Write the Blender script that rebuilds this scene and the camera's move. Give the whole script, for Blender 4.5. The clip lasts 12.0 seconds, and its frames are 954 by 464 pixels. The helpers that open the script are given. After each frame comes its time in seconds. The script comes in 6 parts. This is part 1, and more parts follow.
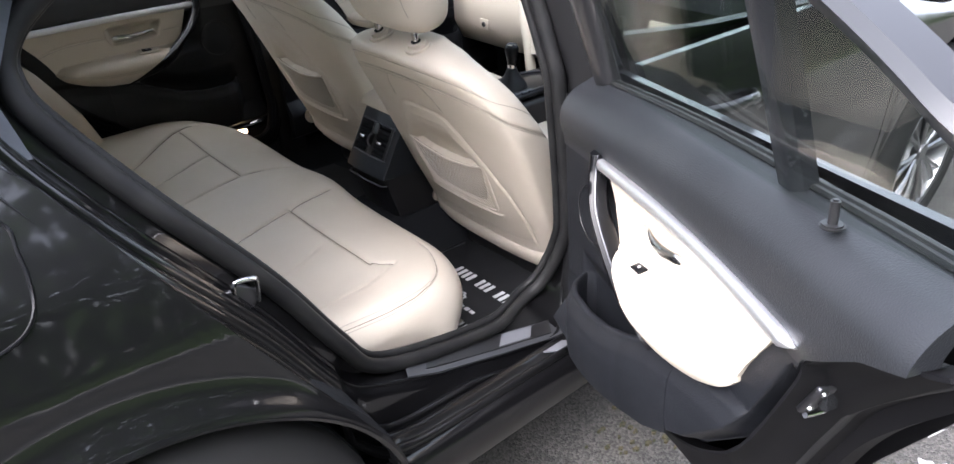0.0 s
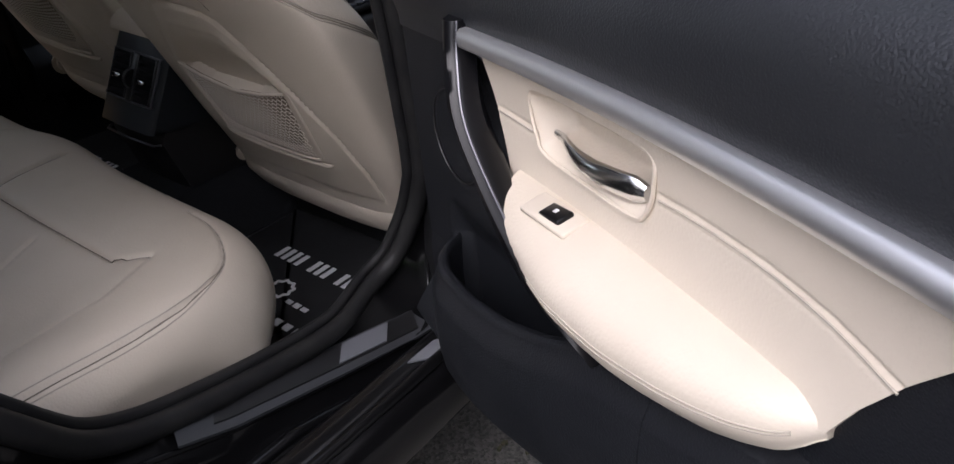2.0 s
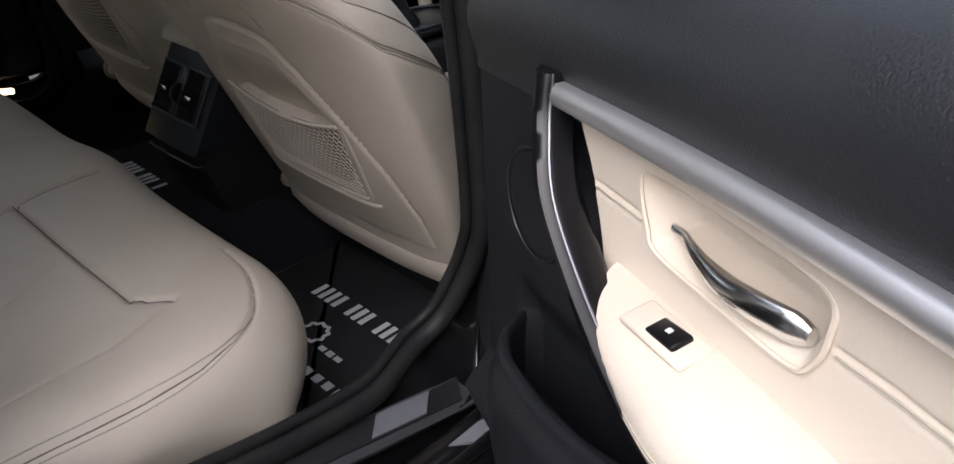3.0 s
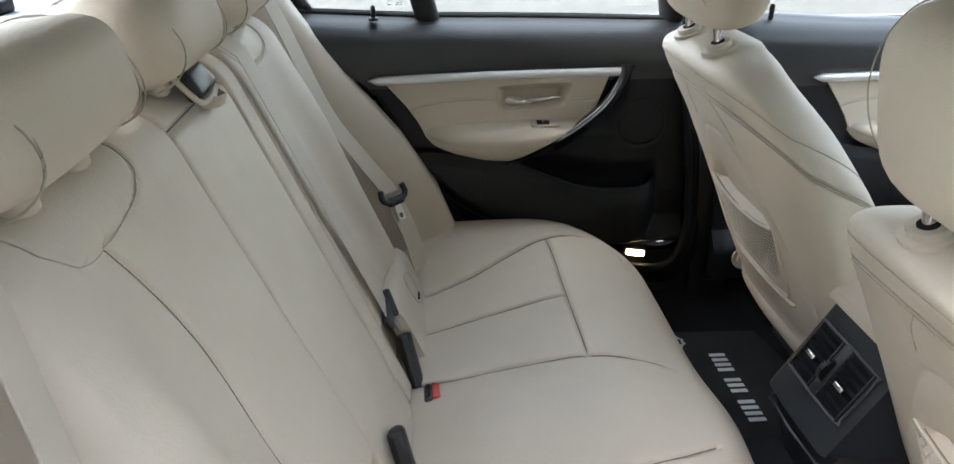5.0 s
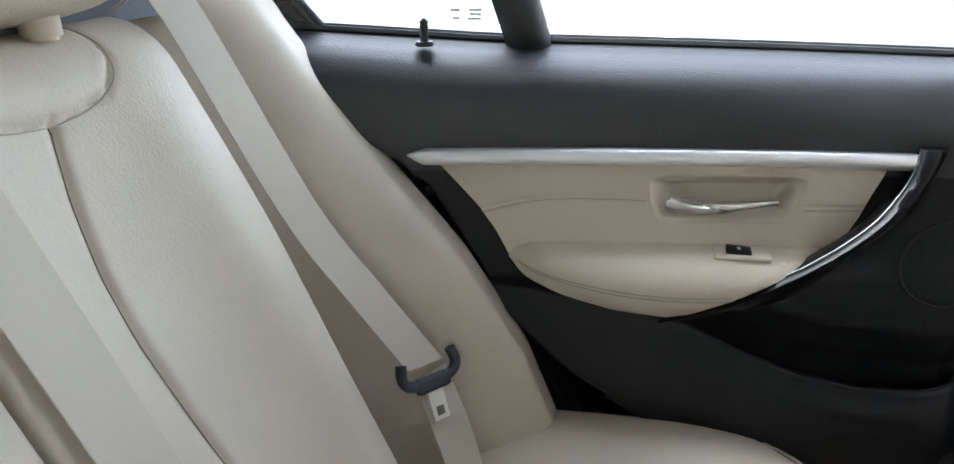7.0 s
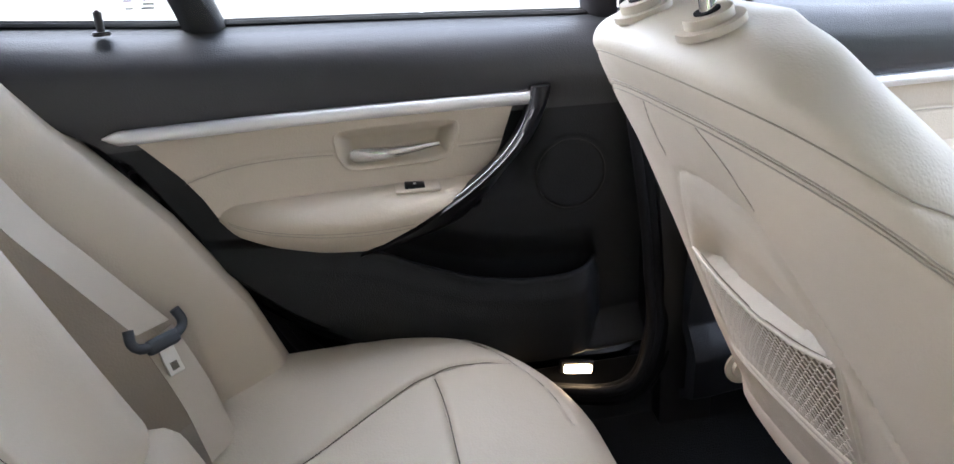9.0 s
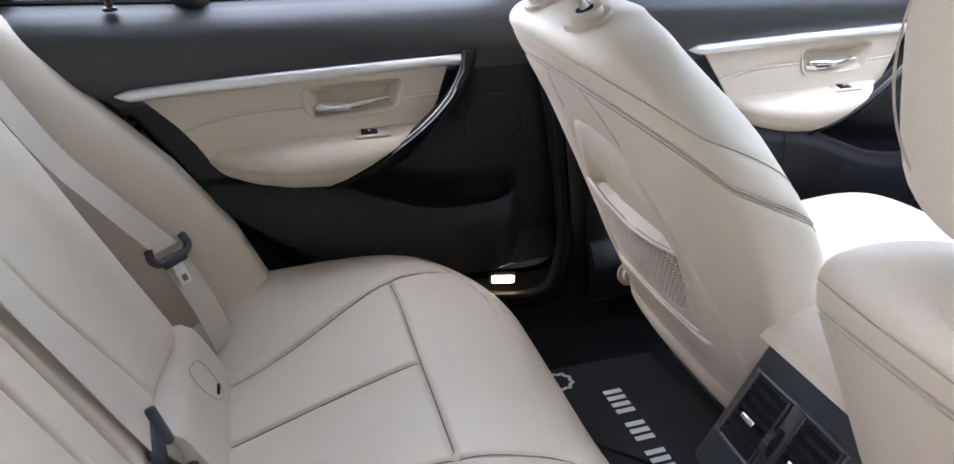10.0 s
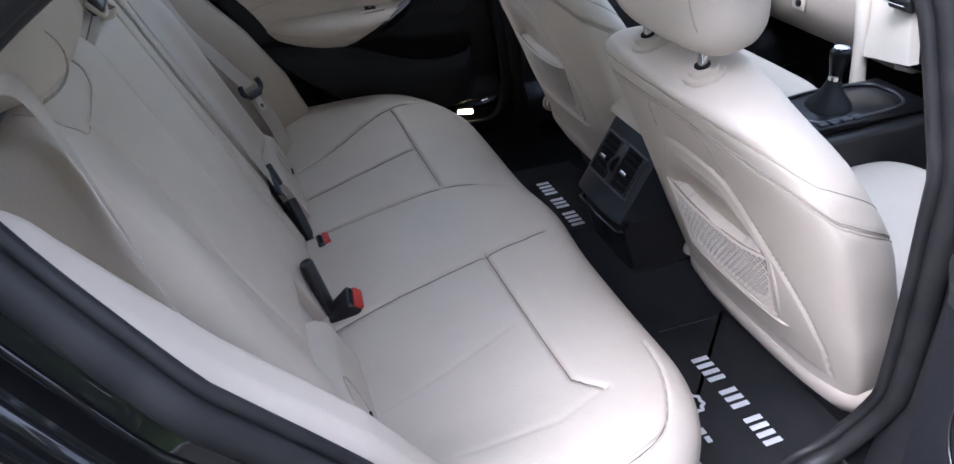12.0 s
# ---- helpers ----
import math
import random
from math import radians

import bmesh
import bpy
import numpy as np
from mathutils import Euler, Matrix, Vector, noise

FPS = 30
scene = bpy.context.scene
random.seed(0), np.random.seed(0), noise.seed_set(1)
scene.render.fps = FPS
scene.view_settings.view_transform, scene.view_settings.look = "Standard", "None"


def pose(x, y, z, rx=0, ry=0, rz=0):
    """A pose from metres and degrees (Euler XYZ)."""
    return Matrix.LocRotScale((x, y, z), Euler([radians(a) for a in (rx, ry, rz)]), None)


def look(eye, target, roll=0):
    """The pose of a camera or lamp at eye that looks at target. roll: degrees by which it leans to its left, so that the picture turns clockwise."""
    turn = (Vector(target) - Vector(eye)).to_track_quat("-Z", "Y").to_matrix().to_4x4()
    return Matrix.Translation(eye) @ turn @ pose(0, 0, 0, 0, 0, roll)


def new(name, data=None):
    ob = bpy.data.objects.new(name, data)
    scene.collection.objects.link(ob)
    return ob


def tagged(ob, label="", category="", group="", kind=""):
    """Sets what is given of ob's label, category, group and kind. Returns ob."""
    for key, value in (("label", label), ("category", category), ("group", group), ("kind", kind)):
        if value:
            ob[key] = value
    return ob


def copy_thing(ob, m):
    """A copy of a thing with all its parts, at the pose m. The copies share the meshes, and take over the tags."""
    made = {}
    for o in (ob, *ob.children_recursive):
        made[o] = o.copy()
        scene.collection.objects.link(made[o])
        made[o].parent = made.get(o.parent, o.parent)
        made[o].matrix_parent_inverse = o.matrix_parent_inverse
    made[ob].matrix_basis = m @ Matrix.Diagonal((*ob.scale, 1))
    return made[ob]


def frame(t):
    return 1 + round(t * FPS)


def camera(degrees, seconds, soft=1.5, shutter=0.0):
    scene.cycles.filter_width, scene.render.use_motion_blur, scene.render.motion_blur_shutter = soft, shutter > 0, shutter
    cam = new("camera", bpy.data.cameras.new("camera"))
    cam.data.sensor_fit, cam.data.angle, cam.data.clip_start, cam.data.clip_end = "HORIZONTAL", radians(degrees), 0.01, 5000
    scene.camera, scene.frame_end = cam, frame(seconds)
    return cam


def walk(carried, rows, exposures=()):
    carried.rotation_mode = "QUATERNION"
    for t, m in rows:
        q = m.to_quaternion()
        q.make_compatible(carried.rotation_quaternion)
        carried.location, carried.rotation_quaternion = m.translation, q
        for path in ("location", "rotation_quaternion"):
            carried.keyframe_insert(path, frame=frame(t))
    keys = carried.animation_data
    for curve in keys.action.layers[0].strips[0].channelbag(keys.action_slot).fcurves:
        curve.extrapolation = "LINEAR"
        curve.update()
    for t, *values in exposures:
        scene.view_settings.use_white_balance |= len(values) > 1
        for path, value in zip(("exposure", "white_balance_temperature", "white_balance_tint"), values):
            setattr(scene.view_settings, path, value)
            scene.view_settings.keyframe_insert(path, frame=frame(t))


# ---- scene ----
cam = camera(65.8, 12.0)
PATH = [
    (0, (-0.314, -1.62, 1.386), (0.803, -0.293, 0.389), -1.8),
    (0.5, (-0.241, -1.573, 1.339), (0.91, -0.291, 0.323), -2.3),
    (1, (-0.143, -1.511, 1.253), (1.069, -0.313, 0.208), -1.9),
    (1.5, (-0.026, -1.377, 1.134), (1.229, -0.246, 0.064), -1.8),
    (2, (0.032, -1.329, 1.091), (1.354, -0.286, 0.011), -2.2),
    (2.5, (0.069, -1.312, 1.059), (1.432, -0.317, -0.014), -1.2),
    (3, (0.115, -1.221, 1.072), (1.395, -0.078, 0.043), 0.8),
    (3.5, (0.07, -1.114, 1.115), (1.165, 0.242, 0.135), 1.6),
    (3.7, (0.082, -1.089, 1.135), (1.03, 0.375, 0.156), 0.1),
    (5.3, (0.105, -0.767, 1.282), (0.04, 1.043, 0.432), -0.2),
    (5.5, (0.133, -0.698, 1.249), (-0.071, 1.113, 0.424), -0.7),
    (6, (0.241, -0.508, 1.18), (-0.102, 1.304, 0.407), -0.9),
    (6.5, (0.226, -0.302, 1.128), (-0.127, 1.511, 0.36), -0.5),
    (7, (0.22, -0.117, 1.123), (-0.145, 1.7, 0.371), -1.3),
    (7.5, (0.235, -0.061, 1.103), (0.152, 1.788, 0.347), -0.6),
    (7.7, (0.243, -0.072, 1.093), (0.291, 1.784, 0.351), -0.2),
    (9.3, (0.276, -0.336, 1.113), (0.698, 1.462, 0.345), -2.4),
    (9.5, (0.228, -0.379, 1.155), (0.724, 1.381, 0.345), -1.6),
    (10, (0.206, -0.509, 1.188), (0.692, 1.212, 0.292), -1.4),
    (10.5, (0.118, -0.655, 1.215), (0.563, 1.04, 0.253), -0.7),
    (11, (0.035, -0.863, 1.241), (0.441, 0.798, 0.205), -1.7),
    (11.5, (-0.009, -1.06, 1.31), (0.474, 0.543, 0.216), -2.3),
    (12, (0.002, -1.153, 1.339), (0.523, 0.424, 0.224), -3.1),
]
EXPOSURES = [(0.0, 2.9, 6100, 16), (1.0, 2.3, 6080, 16), (1.5, 1.55, 6100, 19), (2.5, 1.03, 6100, 19), (3.0, 1.4, 6200, 17), (3.5, 2.25, 6150, 12), (5.3, 3.75, 6150, 12), (6.0, 4.0, 6250, 12), (6.5, 4.1, 6080, 13), (7.5, 4.15, 5950, 14), (9.5, 4.25, 6000, 20), (10.0, 4.12, 5950, 20), (10.5, 4.3, 5900, 20), (11.0, 4.3, 5650, 19), (11.5, 3.6, 5500, 20), (12.0, 3.0, 5450, 20)]
walk(cam, [(t, look(eye, target, roll)) for t, eye, target, roll in PATH], EXPOSURES)

# ---- world, sun, exposure ----
world = bpy.data.worlds.new("sky")
scene.world = world
world.use_nodes = True
wn, wl = world.node_tree.nodes, world.node_tree.links
sky = wn.new("ShaderNodeTexSky")
sky.sky_type = "NISHITA"
sky.sun_disc = False
sky.sun_elevation = radians(52)
sky.sun_rotation = radians(260)
sky.dust_density = 4.0
sky.air_density = 1.2
grey = wn.new("ShaderNodeHueSaturation")
grey.inputs["Saturation"].default_value = 0.35
wl.new(sky.outputs[0], grey.inputs["Color"])
wl.new(grey.outputs[0], wn["Background"].inputs[0])
wn["Background"].inputs[1].default_value = 0.15

sun = bpy.data.lights.new("sun", "SUN")
sun.energy, sun.angle, sun.color = 0.55, radians(60), (1.0, 0.97, 0.93)
sun_ob = new("sun", sun)
sun_ob.matrix_world = look((-4.8, -0.8, 6.2), (0, 0, 0))

# ---- materials ----
def material(name, base, rough=0.5, metal=0.0, spec=0.5, coat=0.0):
    m = bpy.data.materials.new(name)
    m.use_nodes = True
    b = m.node_tree.nodes["Principled BSDF"]
    b.inputs["Base Color"].default_value = (*base, 1)
    b.inputs["Roughness"].default_value = rough
    b.inputs["Metallic"].default_value = metal
    b.inputs["Specular IOR Level"].default_value = spec
    b.inputs["Coat Weight"].default_value = coat
    b.inputs["Coat Roughness"].default_value = 0.03
    return m


def coords(m, scale=1.0):
    nt = m.node_tree
    tc = nt.nodes.new("ShaderNodeTexCoord")
    mp = nt.nodes.new("ShaderNodeMapping")
    mp.inputs["Scale"].default_value = (scale, scale, scale)
    nt.links.new(tc.outputs["Object"], mp.inputs[0])
    return mp.outputs[0]


def vary(m, scale, a, b, lo=0.35, hi=0.65, detail=4.0):
    """Mixes the base colour between a and b by a noise of that scale."""
    nt = m.node_tree
    n = nt.nodes.new("ShaderNodeTexNoise")
    n.inputs["Scale"].default_value = scale
    n.inputs["Detail"].default_value = detail
    nt.links.new(coords(m), n.inputs["Vector"])
    r = nt.nodes.new("ShaderNodeValToRGB")
    r.color_ramp.elements[0].position, r.color_ramp.elements[1].position = lo, hi
    r.color_ramp.elements[0].color, r.color_ramp.elements[1].color = (*a, 1), (*b, 1)
    nt.links.new(n.outputs["Fac"], r.inputs[0])
    nt.links.new(r.outputs[0], nt.nodes["Principled BSDF"].inputs["Base Color"])
    return r


def vary_rough(m, scale, lo, hi):
    nt = m.node_tree
    n = nt.nodes.new("ShaderNodeTexNoise")
    n.inputs["Scale"].default_value = scale
    n.inputs["Detail"].default_value = 5
    nt.links.new(coords(m), n.inputs["Vector"])
    r = nt.nodes.new("ShaderNodeMapRange")
    r.inputs["From Min"].default_value, r.inputs["From Max"].default_value = 0.3, 0.7
    r.inputs["To Min"].default_value, r.inputs["To Max"].default_value = lo, hi
    nt.links.new(n.outputs["Fac"], r.inputs[0])
    nt.links.new(r.outputs[0], nt.nodes["Principled BSDF"].inputs["Roughness"])


def relief(m, layers):
    """Bumps in a chain: (kind, scale, strength, metres)."""
    nt, last = m.node_tree, None
    for kind, scale, strength, depth in layers:
        if kind == "voronoi":
            t = nt.nodes.new("ShaderNodeTexVoronoi")
            t.feature = "SMOOTH_F1"
            out = t.outputs["Distance"]
        else:
            t = nt.nodes.new("ShaderNodeTexNoise")
            t.inputs["Detail"].default_value = 3
            out = t.outputs["Fac"]
        t.inputs["Scale"].default_value = scale
        nt.links.new(coords(m), t.inputs["Vector"])
        bump = nt.nodes.new("ShaderNodeBump")
        bump.inputs["Strength"].default_value = strength
        bump.inputs["Distance"].default_value = depth
        nt.links.new(out, bump.inputs["Height"])
        if last:
            nt.links.new(last, bump.inputs["Normal"])
        last = bump.outputs[0]
    nt.links.new(last, nt.nodes["Principled BSDF"].inputs["Normal"])


M = {}
m = M["leather"] = material("beige leather", (0.57, 0.505, 0.415), 0.5, spec=0.42)
vary(m, 6, (0.555, 0.490, 0.402), (0.590, 0.524, 0.434))
vary_rough(m, 14, 0.44, 0.58)
relief(m, [("voronoi", 420, 0.35, 0.0007), ("noise", 18, 0.16, 0.006), ("noise", 6, 0.18, 0.014)])
m = M["leather_dark"] = material("beige leather shade", (0.47, 0.42, 0.36), 0.55, spec=0.35)
vary(m, 6, (0.45, 0.392, 0.315), (0.49, 0.43, 0.35))
relief(m, [("voronoi", 420, 0.25, 0.0006)])
# Dark brown backing: the pocket's shade between the strands is put into colour.
M["net_shade"] = material("brown shade behind the net", (0.20, 0.165, 0.125), 0.9)
m = M["thread"] = material("beige thread", (0.40, 0.36, 0.30), 0.8)
# Darker than the leather; shade in the creases is put into the colour.
m = M["seam"] = material("shaded seam line", (0.17, 0.148, 0.12), 0.9)
M["stitch_line"] = material("sewn leather joint", (0.35, 0.31, 0.25), 0.9)
m = M["webbing"] = material("beige belt webbing", (0.53, 0.475, 0.40), 0.6)
relief(m, [("noise", 260, 0.25, 0.0005)])
m = M["shell"] = material("beige plastic", (0.56, 0.497, 0.412), 0.5)
vary_rough(m, 9, 0.44, 0.56)
m = M["black"] = material("black soft plastic", (0.008, 0.0105, 0.0155), 0.46, spec=0.26)
vary(m, 9, (0.0085, 0.0094, 0.0118), (0.0118, 0.0128, 0.0155))
relief(m, [("voronoi", 620, 0.55, 0.0007), ("noise", 40, 0.08, 0.002)])
m = M["plastic"] = material("black hard plastic", (0.012, 0.012, 0.013), 0.42)
vary_rough(m, 12, 0.36, 0.5)
m = M["gloss"] = material("gloss black", (0.004, 0.004, 0.005), 0.28, spec=0.25)
m = M["rubber"] = material("black rubber", (0.010, 0.010, 0.011), 0.55, spec=0.3)
vary(m, 20, (0.010, 0.010, 0.011), (0.018, 0.018, 0.018))
m = M["carpet"] = material("black carpet", (0.016, 0.017, 0.019), 0.95, spec=0.15)
relief(m, [("noise", 500, 0.8, 0.003)])
m = M["mat"] = material("black rubber mat", (0.011, 0.011, 0.012), 0.65, spec=0.25)
vary(m, 7, (0.014, 0.0145, 0.016), (0.023, 0.0235, 0.025))
m = M["print"] = material("white print", (0.62, 0.62, 0.64), 0.7)
m = M["alu"] = material("satin aluminium", (0.82, 0.82, 0.83), 0.46, metal=1.0)
M["satin"] = material("satin grey", (0.10, 0.10, 0.11), 0.3, metal=0.8)
m = M["chrome"] = material("chrome", (0.75, 0.75, 0.75), 0.08, metal=1.0)
m = M["steel"] = material("bare steel", (0.5, 0.5, 0.5), 0.3, metal=1.0)
m = M["paint"] = material("black car paint", (0.004, 0.004, 0.0045), 0.35, spec=0.15, coat=1.0)
m.node_tree.nodes["Principled BSDF"].inputs["Coat Roughness"].default_value = 0.05
relief(m, [("noise", 3, 0.02, 0.01)])
m = M["red"] = material("red plastic", (0.55, 0.04, 0.025), 0.4)
m = M["white"] = material("off-white plastic", (0.7, 0.68, 0.62), 0.45)
m = M["headliner"] = material("grey headliner", (0.45, 0.44, 0.42), 0.95)
relief(m, [("noise", 300, 0.3, 0.001)])
m = M["shelf"] = material("grey woven shelf", (0.12, 0.13, 0.15), 0.9)
relief(m, [("noise", 260, 0.5, 0.001)])
m = M["tyre"] = material("tyre rubber", (0.018, 0.018, 0.018), 0.75, spec=0.3)
m = M["asphalt"] = material("asphalt", (0.11, 0.105, 0.10), 0.9)


def make_asphalt(m):
    nt = m.node_tree
    b = nt.nodes["Principled BSDF"]
    v = nt.nodes.new("ShaderNodeTexVoronoi")
    v.inputs["Scale"].default_value = 190
    c = coords(m)
    nt.links.new(c, v.inputs["Vector"])
    r = nt.nodes.new("ShaderNodeValToRGB")
    r.color_ramp.elements[0].color, r.color_ramp.elements[1].color = (0.040, 0.038, 0.035, 1), (0.125, 0.118, 0.107, 1)
    sep = nt.nodes.new("ShaderNodeSeparateColor")
    nt.links.new(v.outputs["Color"], sep.inputs[0])
    nt.links.new(sep.outputs[0], r.inputs[0])
    n = nt.nodes.new("ShaderNodeTexNoise")
    n.inputs["Scale"].default_value, n.inputs["Detail"].default_value = 1.7, 6
    nt.links.new(c, n.inputs["Vector"])
    mix = nt.nodes.new("ShaderNodeMix")
    mix.data_type, mix.blend_type = "RGBA", "MULTIPLY"
    mix.inputs["Factor"].default_value = 0.5
    nt.links.new(r.outputs[0], mix.inputs["A"])
    nt.links.new(n.outputs["Fac"], mix.inputs["B"])
    nt.links.new(mix.outputs["Result"], b.inputs["Base Color"])
    bump = nt.nodes.new("ShaderNodeBump")
    bump.inputs["Strength"].default_value, bump.inputs["Distance"].default_value = 0.7, 0.004
    bump.invert = True
    nt.links.new(v.outputs["Distance"], bump.inputs["Height"])
    nt.links.new(bump.outputs[0], b.inputs["Normal"])


make_asphalt(M["asphalt"])
m = M["line"] = material("worn white road paint", (0.6, 0.6, 0.58), 0.8)
relief(m, [("voronoi", 110, 0.5, 0.003)])
m = M["moss"] = material("moss", (0.09, 0.10, 0.03), 0.9)
vary(m, 90, (0.025, 0.032, 0.012), (0.075, 0.06, 0.03))
m = M["leaf"] = material("hedge leaf", (0.05, 0.10, 0.025), 0.8, spec=0.2)
vary(m, 3, (0.03, 0.07, 0.015), (0.08, 0.13, 0.04))
m = M["grass"] = material("grass", (0.04, 0.075, 0.02), 0.9, spec=0.1)
vary(m, 5, (0.028, 0.055, 0.014), (0.06, 0.095, 0.03))
relief(m, [("noise", 60, 0.9, 0.03)])
m = M["kerb"] = material("concrete", (0.28, 0.27, 0.25), 0.9)
vary(m, 8, (0.22, 0.21, 0.2), (0.33, 0.32, 0.3))


def glass_material(name, tint, mixing):
    """Thin window glass: mostly clear, with a mirror part by Fresnel."""
    m = bpy.data.materials.new(name)
    m.use_nodes = True
    nt = m.node_tree
    nt.nodes.clear()
    out = nt.nodes.new("ShaderNodeOutputMaterial")
    mix = nt.nodes.new("ShaderNodeMixShader")
    lw = nt.nodes.new("ShaderNodeLayerWeight")
    lw.inputs["Blend"].default_value = 0.5
    pw = nt.nodes.new("ShaderNodeMath")
    pw.operation = "POWER"
    pw.inputs[1].default_value = 4.0
    nt.links.new(lw.outputs["Facing"], pw.inputs[0])
    fr = nt.nodes.new("ShaderNodeMath")
    fr.operation = "MULTIPLY_ADD"
    fr.inputs[1].default_value, fr.inputs[2].default_value = 0.36, mixing
    nt.links.new(pw.outputs[0], fr.inputs[0])
    tr = nt.nodes.new("ShaderNodeBsdfTransparent")
    tr.inputs[0].default_value = (*tint, 1)
    gl = nt.nodes.new("ShaderNodeBsdfGlossy")
    gl.inputs["Roughness"].default_value = 0.01
    nt.links.new(fr.outputs[0], mix.inputs[0])
    nt.links.new(tr.outputs[0], mix.inputs[1])
    nt.links.new(gl.outputs[0], mix.inputs[2])
    nt.links.new(mix.outputs[0], out.inputs[0])
    return m


M["glass"] = glass_material("window glass", (0.86, 0.89, 0.875), 0.025)

M["plate"] = material("grey satin plastic", (0.04, 0.042, 0.047), 0.4)
# Pale grey for the sill insert and the patch imitating a reflection.
M["film"] = material("pale satin grey", (0.14, 0.145, 0.16), 0.4)
M["frame"] = material("satin black paint", (0.022, 0.022, 0.024), 0.3, coat=0.4)
M["lever"] = material("polished metal", (0.70, 0.70, 0.70), 0.2, metal=1.0)
M["white_paint"] = material("white car paint", (0.75, 0.75, 0.74), 0.3, coat=1.0)
M["etch"] = material("etched glass mark", (0.55, 0.56, 0.56), 0.8)
M["edge"] = material("black door edge", (0.006, 0.006, 0.007), 0.6, spec=0.12)
m = M["soft"] = material("black soft-touch trim", (0.011, 0.0145, 0.0195), 0.44, spec=0.7)
vary(m, 8, (0.0105, 0.0118, 0.0145), (0.0155, 0.0170, 0.0200))
relief(m, [("voronoi", 620, 0.55, 0.0007), ("noise", 40, 0.08, 0.002)])
M["wheel"] = material("grey alloy", (0.30, 0.30, 0.31), 0.35, metal=1.0)
M["slate"] = material("dark grey plastic", (0.035, 0.042, 0.052), 0.45)
M["satin_dark"] = material("dark satin metal", (0.10, 0.10, 0.11), 0.35, metal=0.9)
M["console"] = material("dark grey console plastic", (0.013, 0.016, 0.020), 0.42, spec=0.38)
m = M["lamp"] = material("lamp lens", (0.9, 0.8, 0.6), 0.4)
m.node_tree.nodes["Principled BSDF"].inputs["Emission Color"].default_value = (1.0, 0.72, 0.38, 1)
m.node_tree.nodes["Principled BSDF"].inputs["Emission Strength"].default_value = 3.0

# ---- mesh tools ----
def part(name, data, mat, parent=None, label="", smooth=True):
    """Links a bmesh or mesh as one object, under a thing or a part."""
    if isinstance(data, bmesh.types.BMesh):
        me = bpy.data.meshes.new(name)
        data.to_mesh(me)
        data.free()
    else:
        me = data
    if not me.materials:
        me.materials.append(M[mat])
    if smooth:
        me.shade_smooth()
        me.set_sharp_from_angle(angle=radians(48))
    ob = new(name, me)
    if parent:
        ob.parent = parent
    if label:
        ob["label"] = label
    return ob


def thing(name, label, category, group="", kind="", at=(0, 0, 0)):
    ob = new(name)
    ob.empty_display_size = 0.05
    ob.location = at
    return tagged(ob, label, category, group, kind)


def mesh_from(name, verts, faces):
    me = bpy.data.meshes.new(name)
    me.from_pydata([tuple(map(float, v)) for v in verts], [], faces)
    me.validate()
    return me


def fix(me):
    """Normals pointing outwards."""
    bm = bmesh.new()
    bm.from_mesh(me)
    bmesh.ops.recalc_face_normals(bm, faces=bm.faces)
    bm.to_mesh(me)
    bm.free()
    return me


def slab(P, off):
    """A closed body from a grid of points P[i, j] and the same grid moved by off (a vector, or a grid of them)."""
    P = np.asarray(P, float)
    n, k = P.shape[:2]
    B = P + np.asarray(off, float)
    V = np.concatenate([P.reshape(-1, 3), B.reshape(-1, 3)])
    i, j = np.meshgrid(np.arange(n - 1), np.arange(k - 1), indexing="ij")
    a = (i * k + j).ravel()
    F = np.stack([a, a + k, a + k + 1, a + 1], 1).tolist()
    s = n * k
    F += np.stack([a + s, a + 1 + s, a + k + 1 + s, a + k + s], 1).tolist()
    rim = [r * k for r in range(n)] + [(n - 1) * k + c for c in range(1, k)] + [r * k + k - 1 for r in range(n - 2, -1, -1)] + list(range(k - 2, 0, -1))
    for p, q in zip(rim, rim[1:] + rim[:1]):
        F.append([p, p + s, q + s, q])
    return fix(mesh_from("slab", V, F))


def sheet(P):
    P = np.asarray(P, float)
    n, k = P.shape[:2]
    i, j = np.meshgrid(np.arange(n - 1), np.arange(k - 1), indexing="ij")
    a = (i * k + j).ravel()
    return mesh_from("sheet", P.reshape(-1, 3), np.stack([a, a + k, a + k + 1, a + 1], 1).tolist())


def loft(rings, caps=True, closed=False):
    """A skin over rings of equally many points; closed joins the last ring to the first."""
    R = [np.asarray(r, float) for r in rings]
    k = len(R[0])
    V = np.concatenate(R)
    F = []
    for i in range(len(R) - (0 if closed else 1)):
        a, b = i * k, ((i + 1) % len(R)) * k
        F += [[a + j, a + (j + 1) % k, b + (j + 1) % k, b + j] for j in range(k)]
    if caps and not closed:
        F += [list(range(k - 1, -1, -1)), [(len(R) - 1) * k + j for j in range(k)]]
    return fix(mesh_from("loft", V, F))


